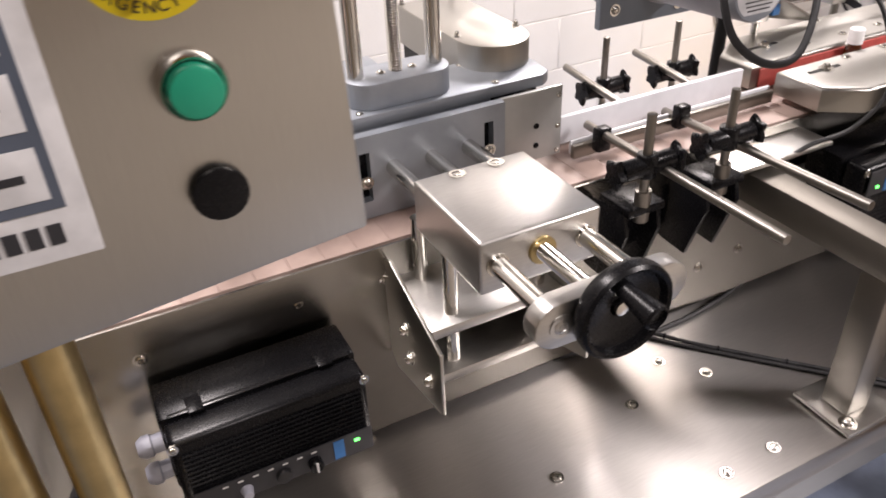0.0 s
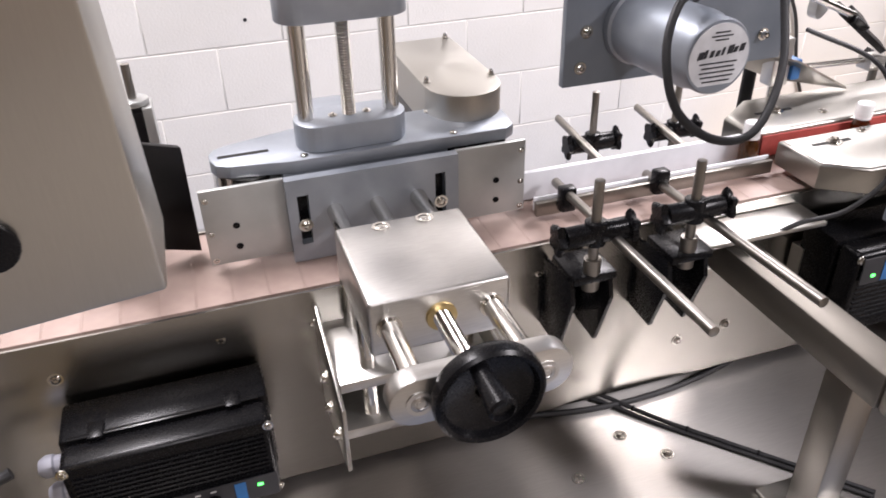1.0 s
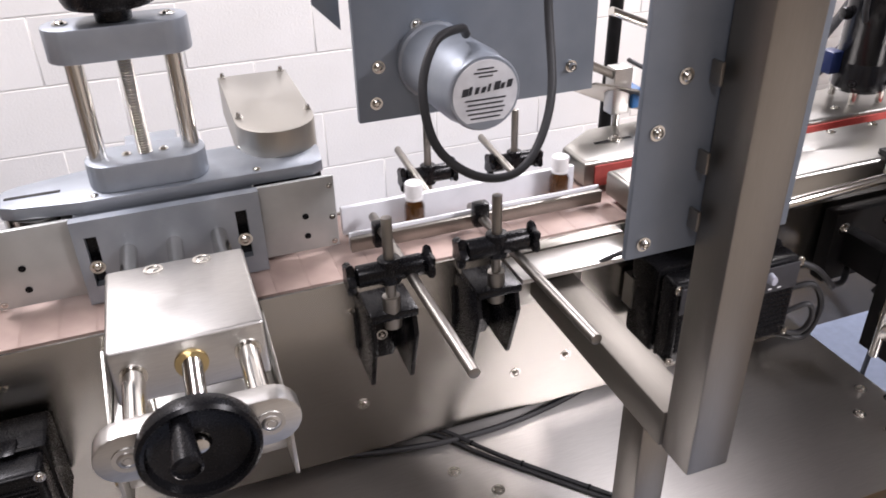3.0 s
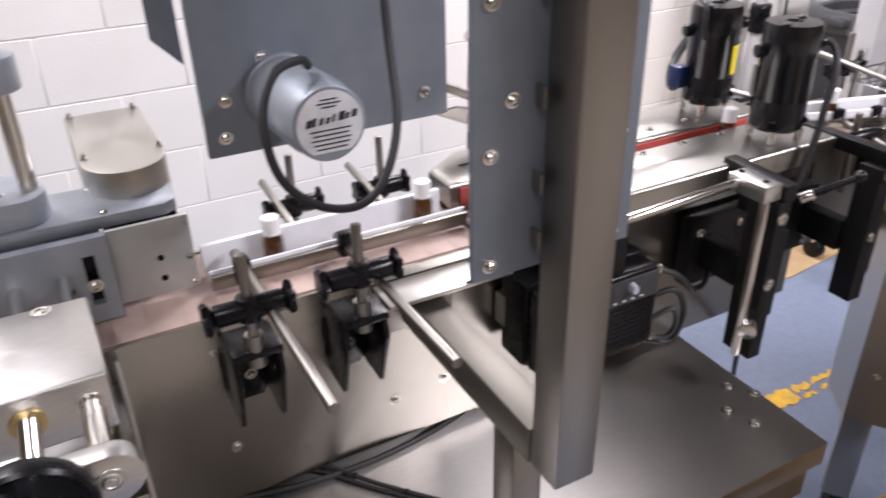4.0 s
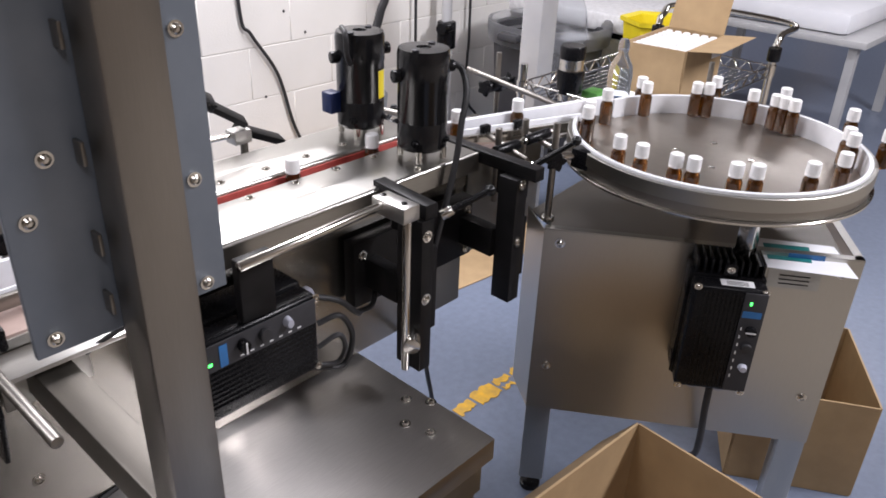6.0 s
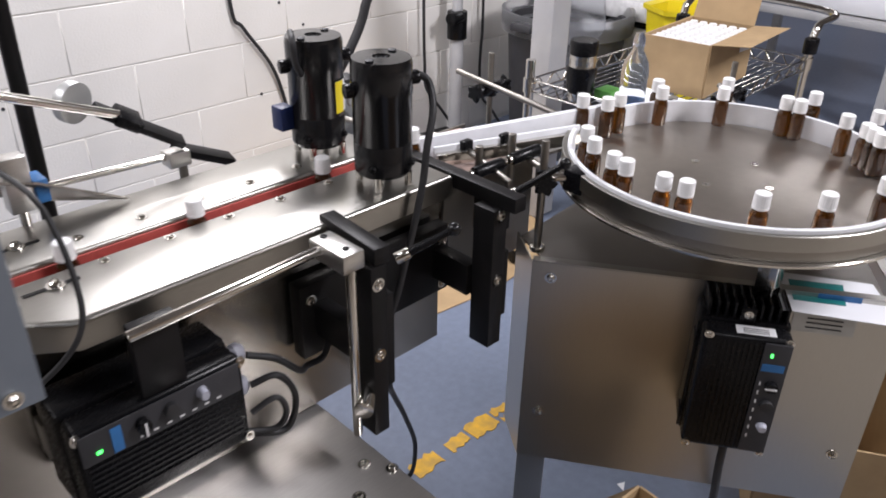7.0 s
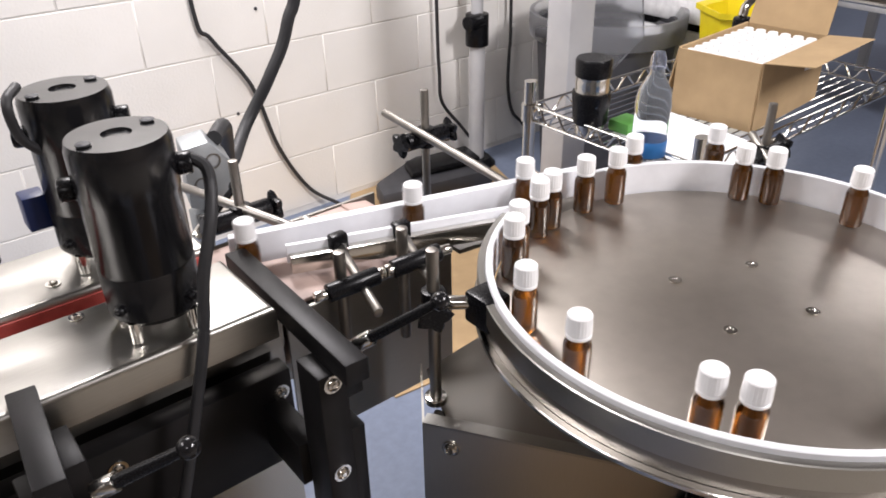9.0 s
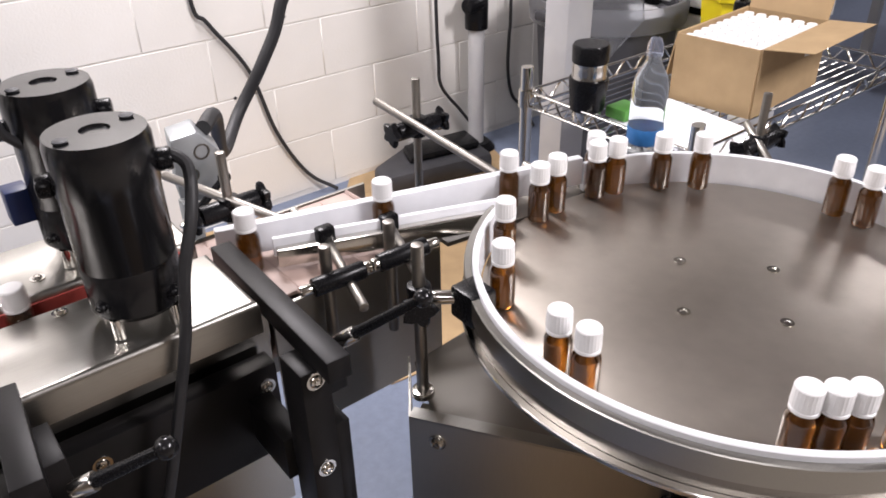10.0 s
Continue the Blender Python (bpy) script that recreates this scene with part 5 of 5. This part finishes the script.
part("bracket", box_bm(1.015, 1.035, 0.31, 0.335, 0.80, 0.957, 0.002), GALV, jb)
lever((0.990, 0.255, 0.955), (1.058, 0.268, 1.000), jb)

settle()
# cables and marks on the back wall
cable("wall_cable", [(1.50, WALL_Y - 0.012, 1.4), (1.512, WALL_Y - 0.012, 0.89), (1.551, WALL_Y - 0.012, 0.80), (1.650, WALL_Y - 0.012, 0.646), (1.712, WALL_Y - 0.012, 0.434), (1.80, WALL_Y - 0.012, 0.27), (1.89, WALL_Y - 0.04, FZ + 0.008)], 0.006, "thin black cable hanging down the block wall")
cable("wall_cable", [(2.33, 1.47, 1.4), (2.335, 1.47, 0.736), (2.341, 1.47, 0.543), (2.351, 1.47, 0.439), (2.427, 1.46, 0.336), (2.494, 1.45, 0.247), (2.53, 1.42, FZ + 0.008)], 0.006, "thin black cable hanging near the pole")
cable("wall_cable", [(2.66, 1.47, 1.4), (2.676, 1.47, 0.68), (2.672, 1.47, 0.558), (2.67, 1.47, 0.431), (2.694, 1.47, 0.326), (2.741, 1.46, 0.268), (2.77, 1.42, FZ + 0.008)], 0.006, "thin black cable hanging near the pole")
for x, z in ((1.14, 0.60), (1.79, 0.775), (1.60, 0.57), (1.70, 0.86), (0.8, 0.70), (0.5, 1.02), (-0.2, 0.82)):
    solid("wall_plug", rod_bm((x, WALL_Y - 0.0015, z), (x, WALL_Y + 0.0015, z), 0.005, seg=12), INK, "small dark plug hole in the wall", "wall plug", "wall plugs", at=(x, WALL_Y, z))

# pole stand
PX, PY = 2.47, 1.42
pole = thing("pole_stand", (PX, PY, FZ), "pale grey pole on a dark foot with a black clamp", "pole stand")
part("lower_tube", rod_bm((PX, PY, FZ + 0.03), (PX, PY, 0.63), 0.028), GREY_FRAME, pole)
part("upper_tube", rod_bm((PX, PY, 0.74), (PX, PY, 2.2), 0.021), GREY_FRAME, pole)
part("clamp", join_bm(rod_bm((PX, PY, 0.6305), (PX, PY, 0.7395), 0.040, bevel=0.004), rod_bm((PX - 0.07, PY - 0.03, 0.72), (PX, PY - 0.02, 0.72), 0.024, bevel=0.003)), BLACK, pole)
part("foot", lathe_bm([(0, 0.03), (0.05, 0.03), (0.07, 0.008), (0.07, 0.0), (0, 0)], (PX, PY, FZ + 0.001), 32), BLACK, pole)
settle(dx=-0.10, dy=-0.20)
holdall = thing("tool_bag", (2.33, 1.58, FZ), "flat dark fabric bag lying on the floor by the wall", "bag")
part("body", plate_bm([(2.06, 1.50, FZ + 0.006), (2.48, 1.42, FZ + 0.006), (2.52, 1.62, FZ + 0.006), (2.34, 1.70, FZ + 0.006), (2.10, 1.60, FZ + 0.006)], (0, 0, 0.07), 0.02), BIN, holdall)
part("flap", plate_bm([(2.20, 1.53, FZ + 0.0765), (2.46, 1.48, FZ + 0.0765), (2.49, 1.60, FZ + 0.0765), (2.24, 1.63, FZ + 0.0765)], (0.01, 0, 0.025), 0.008), BLACK, holdall)
solid("cardboard_scrap", plate_bm([(1.98, 1.60, FZ + 0.0005), (2.55, 1.40, FZ + 0.0005), (2.62, 1.60, FZ + 0.0005), (2.40, 1.72, FZ + 0.0005), (2.08, 1.72, FZ + 0.0005)], (0, 0, 0.004)), CARD, "torn brown cardboard on the floor by the wall", "cardboard", at=(2.2, 1.65, FZ))

settle(dx=0.32, dy=0.06, dz=0.035, sz=0.80)
# waste bin
bin_ = thing("waste_bin", (2.47, 1.06, FZ), "dark grey round plastic waste bin with a rolled rim", "waste bin")
part("tub", lathe_bm([(0, 0.0), (0.20, 0.0), (0.235, 0.64), (0.255, 0.642), (0.257, 0.67), (0.245, 0.675), (0.228, 0.665), (0.19, 0.02), (0, 0.02)], (2.47, 1.06, FZ + 0.0005), 48), BIN, bin_)
for sx in (-1, 1):
    part("handle", box_bm(2.47 + sx * 0.262 - 0.035, 2.47 + sx * 0.262 + 0.035, 1.01, 1.11, 0.835, 0.875, 0.01), BIN, bin_)
part("liner", lathe_bm([(0.222, 0.80), (0.247, 0.897), (0.262, 0.898), (0.262, 0.84), (0.259, 0.80)], (2.47, 1.06, 0.0005), 48), clear_material("clear_bin_liner", (0.85, 0.86, 0.88), 0.35), bin_, "clear crumpled liner")

settle(dx=-0.316, sx=1.22, dy=0.092, sy=0.95, dz=0.029, sz=0.845)
# wire cart with its load
cart = thing("wire_cart", (2.15, 0.25, FZ), "chrome wire shelf cart with a push handle", "cart")
CX0, CX1, CY0, CY1, SZ = 1.80, 2.46, 0.04, 0.50, 0.845
for x in (CX0, CX1):
    for y in (CY0, CY1):
        post = part("post", rod_bm((x, y, FZ + 0.06), (x, y, 0.950 if x == CX0 else 0.96), 0.0125), CHROME, cart)
        part("wheel", rod_bm((x - 0.012, y, FZ + 0.035), (x + 0.012, y, FZ + 0.035), 0.034, bevel=0.004), BLACK, cart)
        part("collar", rod_bm((x, y, SZ + 0.0), (x, y, SZ + 0.045), 0.0165), CHROME, cart)
for z in (SZ, SZ + 0.040):
    for a, b in (((CX0, CY0), (CX1, CY0)), ((CX0, CY1), (CX1, CY1)), ((CX0, CY0), (CX0, CY1)), ((CX1, CY0), (CX1, CY1))):
        part("edge_wire", rod_bm((*a, z), (*b, z), 0.0035, seg=10), CHROME, cart)


def zigzag(a, b, n):
    pts = []
    for i in range(n + 1):
        f = i / n
        pts.append((a[0] + (b[0] - a[0]) * f, a[1] + (b[1] - a[1]) * f, SZ + (0.038 if i % 2 else 0.002)))
    return cable_bm(pts, 0.0024, 6, 4)


for a, b, n in (((CX0, CY0), (CX1, CY0), 22), ((CX0, CY1), (CX1, CY1), 22), ((CX0, CY0), (CX0, CY1), 16), ((CX1, CY0), (CX1, CY1), 16)):
    part("zigzag_wire", zigzag(a, b, n), CHROME, cart)
for k in range(19):
    part("shelf_wire", rod_bm((CX0, CY0 + 0.46 * k / 18, SZ - 0.004), (CX1, CY0 + 0.46 * k / 18, SZ - 0.004), 0.0022, seg=6), CHROME, cart)
part("push_handle", cable_bm([(CX1, CY1, 0.962), (CX1 + 0.02, CY1, 1.00), (CX1 + 0.10, CY1 - 0.02, 1.03), (CX1 + 0.10, CY0 + 0.02, 1.03), (CX1 + 0.02, CY0, 1.00), (CX1, CY0, 0.962)], 0.0125), CHROME, cart)
for y in (CY0, CY1):
    part("handle_sleeve", rod_bm((CX1, y, 0.905), (CX1, y, 0.958), 0.022, bevel=0.003), BLACK, cart)

settle(dx=0.064, dy=0.033, dz=-0.096)
flask = thing("travel_flask", (1.845, 0.385, SZ), "black travel flask with a ribbed metal band", "flask")
part("base_band", lathe_bm([(0, 0), (0.030, 0), (0.031, 0.020), (0.031, 0.0205), (0, 0.0205)], (1.845, 0.385, SZ + 0.0005), 28), CHROME, flask)
part("lower_grip", lathe_bm([(0.031, 0.021), (0.036, 0.024), (0.041, 0.085), (0.040, 0.090), (0.030, 0.0905)], (1.845, 0.385, SZ + 0.0005), 28), BLACK, flask)
part("band", lathe_bm([(0.034, 0.0906), (0.036, 0.0915), (0.0345, 0.100), (0.036, 0.108), (0.0345, 0.116), (0.035, 0.122), (0.030, 0.123)], (1.845, 0.385, SZ + 0.0005), 28), CHROME, flask)
part("lid", lathe_bm([(0.030, 0.1232), (0.037, 0.124), (0.038, 0.155), (0.035, 0.160), (0, 0.160)], (1.845, 0.385, SZ + 0.0005), 28), BLACK, flask)

settle(dx=0.020, dy=0.017, dz=-0.098)
water = thing("water_bottle", (1.845, 0.215, SZ), "clear plastic water bottle with a blue label", "bottle")
part("body", lathe_bm([(0, 0.002), (0.028, 0.0), (0.0325, 0.005), (0.0325, 0.11), (0.034, 0.12), (0.030, 0.15), (0.018, 0.172), (0.0135, 0.180), (0.0135, 0.190), (0, 0.190)], (1.845, 0.215, SZ + 0.0005), 28), CLEAR, water)
part("cap", lathe_bm([(0.012, 0.1905), (0.0148, 0.191), (0.0145, 0.208), (0.010, 0.220), (0, 0.221)], (1.845, 0.215, SZ + 0.0005), 24), clear_material("pale_cap", (0.75, 0.8, 0.95), 0.2), water)
part("label", lathe_bm([(0.0331, 0.026), (0.0336, 0.027), (0.0336, 0.056), (0.0331, 0.057)], (1.845, 0.215, SZ + 0.0005), 28), BLUE_LABEL, water)

settle(dx=0.07, dy=0.05, dz=-0.096)
solid("paper_sheet", plate_bm([(1.86, 0.33, SZ + 0.001), (1.83, 0.06, SZ + 0.001), (2.03, 0.05, SZ + 0.001), (2.06, 0.32, SZ + 0.001)], (0, 0, 0.003)), PAPER, "white paper sheets lying on the cart", "paper", at=(1.94, 0.19, SZ))
solid("green_packet", box_bm(1.87, 1.93, 0.29, 0.345, SZ + 0.0042, SZ + 0.030, 0.006), GREEN_ITEM, "small bright green packet on the cart", "packet", at=(1.9, 0.32, SZ))


settle(dx=0.128, dy=0.08, dz=-0.097)


def carton(name, corner, ux, uy, w, d, h, label, flaps):
    """An open cardboard box: four walls, a floor and flaps leaning out; corner at the base."""
    c = Vector(corner)
    ux, uy = Vector((*ux, 0)).normalized(), Vector((*uy, 0)).normalized()
    g = thing(name, corner, label, "carton")
    P4 = [c, c + ux * w, c + ux * w + uy * d, c + uy * d]
    mid = (P4[0] + P4[2]) / 2
    part("base", plate_bm([tuple(p) for p in P4], (0, 0, 0.004)), CARD, g)
    for k in range(4):
        a, b = P4[k], P4[(k + 1) % 4]
        n = ((a + b) / 2 - mid)
        n.z = 0
        n.normalize()
        part("side", plate_bm([tuple(a), tuple(b), tuple(b + Vector((0, 0, h))), tuple(a + Vector((0, 0, h)))], tuple(n * 0.004)), CARD, g)
        if flaps[k]:
            out, rise = flaps[k]
            top = Vector((0, 0, h))
            tip = n * out + Vector((0, 0, rise))
            part("flap", plate_bm([tuple(a + top), tuple(b + top), tuple(b + top + tip - (b - a) * 0.02), tuple(a + top + tip + (b - a) * 0.02)], tuple(n * 0.003 + Vector((0, 0, 0.002)))), CARD, g)
    return g


stock = carton("bottle_carton", (2.015, 0.300, SZ + 0.001), (0.10, -0.99), (0.99, 0.08), 0.185, 0.30, 0.145, "open brown carton packed with white-capped bottles", (None, (0.10, 0.01), (0.05, 0.16), (0.02, -0.10)))
random.seed(9)
for i in range(6):
    for j in range(9):
        p = Vector((2.015, 0.300, SZ + 0.012)) + Vector((0.10, -0.99, 0)).normalized() * (0.018 + 0.0295 * i) + Vector((0.99, 0.08, 0)).normalized() * (0.02 + 0.031 * j)
        part("packed_cap", lathe_bm([(0, 0.130), (0.0105, 0.130), (0.0115, 0.128), (0.0118, 0.100), (0.011, 0.0985), (0.011, 0.0)], tuple(p), 12), CAP, stock, "white bottle cap")
part("carton_label", box_bm(2.20, 2.26, 0.1085, 0.1095, SZ + 0.10, SZ + 0.125), LABEL_WHITE, stock)

settle(dx=-0.018)
carton("floor_carton", (1.062, -0.365, FZ + 0.001), (-0.08, -1.0), (-1.0, 0.08), 0.265, 0.285, 0.335, "large open brown carton standing on the floor", (None, None, None, (0.06, -0.08)))
settle(dx=-0.08)
carton("floor_carton", (1.50, -0.42, FZ + 0.001), (0.5, -0.87), (0.87, 0.5), 0.26, 0.30, 0.24, "brown carton pushed under the table stand", (None, None, None, None))

settle(dx=0.20, dy=0.10)
# grey frame with a gusset behind the cart
gf = thing("grey_frame", (2.05, 0.64, FZ), "pale grey machine frame with a clear triangular guard", "machine frame")
part("upright", box_bm(1.965, 2.055, 0.62, 0.70, FZ + 0.004, 1.9, 0.004), GREY_FRAME, gf)
part("gusset", plate_bm([(2.056, 0.66, 0.62), (2.32, 0.66, 0.78), (2.30, 0.66, 0.88), (2.056, 0.66, 1.25)], (0, 0.006, 0)), clear_material("clear_guard", (0.80, 0.82, 0.85), 0.25), gf)

settle(dx=0.05, dy=0.10, dz=0.035, sz=0.80)
# distant things in the hall
chest = thing("white_chest", (3.2, 1.05, FZ), "white insulated chest with a dark lid seal", "chest")
part("body", box_bm(2.95, 3.65, 0.78, 1.60, FZ + 0.05, 0.80, 0.02), LABEL_WHITE, chest)
part("seal", box_bm(2.96, 3.64, 0.79, 1.59, 0.8005, 0.83, 0.004), BLACK, chest)
part("lid", box_bm(2.94, 3.66, 0.77, 1.61, 0.8305, 0.93, 0.02), LABEL_WHITE, chest)
part("castor", box_bm(3.0, 3.6, 0.85, 1.5, FZ + 0.0005, FZ + 0.0495, 0.01), BLACK, chest)
tub = thing("yellow_tub", (2.85, 0.58, FZ), "bright yellow plastic tub on a trolley", "tub")
part("tub", lathe_bm([(0, 0.55), (0.10, 0.55), (0.135, 0.95), (0.15, 0.96), (0.15, 0.98), (0.125, 0.97), (0.09, 0.57), (0, 0.57)], (2.85, 0.58, 0.0), 6), YELLOW_SIGN, tub)
part("trolley", box_bm(2.73, 2.93, 0.46, 0.70, FZ + 0.0005, 0.549, 0.02), GREY_FRAME, tub)
pile = thing("paper_bundle", (4.1, 0.55, FZ), "bundles of white paper sacks on a table", "paper bundle")
part("paper_sack", box_bm(3.85, 4.55, 0.15, 0.85, 0.80, 0.93, 0.04), PAPER, pile)
part("table", box_bm(3.80, 4.65, 0.05, 1.0, 0.76, 0.7995, 0.004), GREY_FRAME, pile)
for x in (3.84, 4.57):
    for y in (0.09, 0.92):
        part("leg", box_bm(x, x + 0.04, y, y + 0.04, FZ + 0.0005, 0.7595), GREY_FRAME, pile)
settle()
boards = thing("board_stack", (8.6, 1.9, FZ), "leaning wooden boards and dark panels by the far wall", "boards")
random.seed(12)
for k in range(9):
    y = 2.75 - 0.17 * k
    part("board", bar((8.55 + 0.02 * k, y, FZ + 0.012), (8.85 + 0.02 * k, y - 0.08, 1.9 + 0.1 * (k % 3)), 0.13, 0.025, 0), WOOD if k < 3 or k == 6 else (YELLOW if k == 5 else BIN), boards)
part("kick_rail", box_bm(7.5, 7.6, 0.4, 2.3, FZ + 0.0005, FZ + 0.05, 0.004), YELLOW, boards)
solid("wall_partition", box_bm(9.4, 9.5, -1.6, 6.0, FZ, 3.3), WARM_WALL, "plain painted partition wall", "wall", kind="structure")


settle()
# ---------------------------------------------------------------- bottles
def make_bottle():
    b = thing("bottle", (0, 0, 0), "small amber glass bottle with a white ribbed cap", "bottle", "amber bottles")
    glass = lathe_bm([(0, 0.0015), (0.0105, 0.0), (0.0122, 0.0012), (0.0125, 0.003), (0.0125, 0.039), (0.0118, 0.0425), (0.0095, 0.046), (0.0088, 0.050), (0, 0.050)], (0, 0, 0), 24)
    body = part("body", glass, AMBER, b)
    cap = lathe_bm([(0.0088, 0.0492), (0.0112, 0.0492), (0.0112, 0.0515), (0.0104, 0.0520), (0.0104, 0.0530), (0.0113, 0.0535), (0.0108, 0.0700), (0.0098, 0.0712), (0, 0.0712)], (0, 0, 0), 48)
    for v in cap.verts:
        if 0.0534 < v.co.z < 0.0702:
            a = math.atan2(v.co.y, v.co.x)
            k = 1 + 0.018 * math.cos(24 * a)
            v.co.x, v.co.y = v.co.x * k, v.co.y * k
    part("cap", cap, CAP, b, "white ribbed screw cap")
    return b


SPIN, RB, RY = -30.0, 0.2300, CY + 0.0045  # degrees a second; the ring on which bottles ride, and its middle
ON_DISC = (162, 140, 116, 108, 92, 85, 70, 58, 18, 9, -15, -43, -70, -76, -98, -109.4, -114.1, -119.4, -161, -169)  # at 9.5 s
LANE = ((2.5, 0.016), (2.5, 0.200), (2.0, -0.449), (4.0, 0.090), (4.0, 0.295), (5.0, 0.268), (5.0, 0.640), (5.0, 0.870), (7.0, 0.615), (7.0, 0.813), (7.0, 0.984), (10.0, 0.772), (10.0, 0.994), (10.0, 1.143), (10.0, 1.30), (10.0, 1.42))
V_BELT, V_OUT, X_OUT = 0.208, 0.165, 1.02


def lane_x(x, dt):
    """The place along the chain after dt seconds: slower on the outfeed."""
    step = 0.02 if dt > 0 else -0.02
    n = int(abs(dt) / 0.02 + 0.5)
    for _ in range(n):
        x -= step * (V_OUT if x > X_OUT else V_BELT)
    return x


def lane_y(x):
    """Off the table at a slant, straight on, and a little deeper between the belts of the head."""
    inside = max(0.0, min(1.0, (0.08 - x) / 0.08, (x + 0.40) / 0.05))
    return 0.080 + 0.022 * inside if x < 0.98 else 0.080 - 0.235 * (x - 0.98)


def lane_pose(x):
    if x <= 1.50:
        return pose(x, lane_y(x), BELT + 0.0005)
    a = math.atan2(lane_y(1.5) - CY, 1.5 - CX) - (x - 1.5) / 0.30
    return pose(CX + 0.30 * math.cos(a) * 0.985, CY + 0.30 * math.sin(a) * 0.985, BELT + 0.0005)


first = make_bottle()
ring_bottles = [first if k == 0 else copy_thing(first, Matrix()) for k in range(len(ON_DISC))]
lane_bottles = [copy_thing(first, Matrix()) for _ in LANE]

# ---------------------------------------------------------------- chain slats and wall blocks
PITCH, SLATS, R_END = 0.0381, 0, 0.035
X_A, X_B = 1.16, -2.45
TOP = X_A - X_B
LOOP = 2 * TOP + 2 * math.pi * R_END
SLATS = int(LOOP / PITCH)
slat_bm = box_bm(-0.01897, 0.01897, -0.078, 0.078, -0.0045, 0.0, 0.0005, 1)
slat_mesh = mesh_of("slat", slat_bm, SLAT)
chain = thing("slat_chain", (0, 0.0885, BELT), "beige plastic slat chain running along the conveyor", "conveyor chain")


def slat_pose(s):
    """The pose of a slat s metres along the loop, which runs to -x on top and back below."""
    s %= LOOP
    if s < TOP:
        return pose(X_A - s, 0, 0)
    s -= TOP
    if s < math.pi * R_END:
        a = s / R_END
        return pose(X_B - R_END * math.sin(a), 0, -R_END + R_END * math.cos(a), 0, -math.degrees(a), 0)
    s -= math.pi * R_END
    if s < TOP:
        return pose(X_B + s, 0, -2 * R_END, 0, -180, 0)
    s -= TOP
    a = s / R_END
    return pose(X_A + R_END * math.sin(a), 0, -R_END - R_END * math.cos(a), 0, -180 - math.degrees(a), 0)


slats = []
for k in range(SLATS):
    ob = new("slat", slat_mesh)
    ob.parent = chain
    slats.append(ob)

block_meshes = []
for w in (BLOCK, BLOCK / 2):
    block_meshes.append(mesh_of("block", box_bm(0.001, w - 0.001, 0.0, 0.03, 0.0014, COURSE - 0.0014, 0.002, 1), WALL))
for j in range(13):
    z = 0.202 + (j - 1) * COURSE
    if z + 0.02 < FZ:
        continue
    for i in range(18):
        x = -2.3 + i * BLOCK + (BLOCK / 2 if j % 2 else 0)
        ob = new("block", block_meshes[0])
        ob.parent = wall_back
        ob.location = (x, WALL_Y, z)


# the plan is laid out in units of 1.22 m: bring meshes and places to metres
for me in bpy.data.meshes:
    me.transform(Matrix.Scale(UNIT, 4))
for ob in scene.objects:
    if ob.type in ("MESH", "EMPTY"):
        ob.location = ob.location * UNIT


def metres(m):
    m.translation *= UNIT
    return m


def motions():
    walk(disc, [(t, metres(pose(0, 0, BELT - FZ, 0, 0, SPIN * (t - 9.5)))) for t in [0.5 * k for k in range(21)]])
    for ob, a in zip(ring_bottles, ON_DISC):
        rows = []
        for k in range(41):
            t = 0.25 * k
            q = a + SPIN * (t - 9.5)
            rows.append((t, metres(pose(CX + RB * math.cos(radians(q)), RY + RB * math.sin(radians(q)), BELT + 0.0012, 0, 0, q - a))))
        walk(ob, rows)
    for ob, (t0, x0) in zip(lane_bottles, LANE):
        walk(ob, [(0.25 * k, metres(lane_pose(lane_x(x0, 0.25 * k - t0)))) for k in range(41)])
    for k, ob in enumerate(slats):
        s0 = k * PITCH
        rows = []
        for n in range(21):
            rows.append((0.5 * n, s0 + V_BELT * 0.5 * n))
        extra = []
        for edge in (TOP, TOP + math.pi * R_END, 2 * TOP + math.pi * R_END, LOOP):
            for turn in (0, 1):
                for f in ((0, 0.25, 0.5, 0.75, 1.0) if edge in (TOP, 2 * TOP + math.pi * R_END) else ()):
                    s = edge + turn * LOOP + f * math.pi * R_END
                    if s0 < s < s0 + V_BELT * 10:
                        extra.append((round((s - s0) / V_BELT * FPS) / FPS, s))
        seen, out = set(), []
        for t, s in sorted(rows + extra):
            if frame(t) not in seen:
                seen.add(frame(t))
                out.append((t, metres(slat_pose(s0 + V_BELT * t))))
        walk(ob, out)


motions()
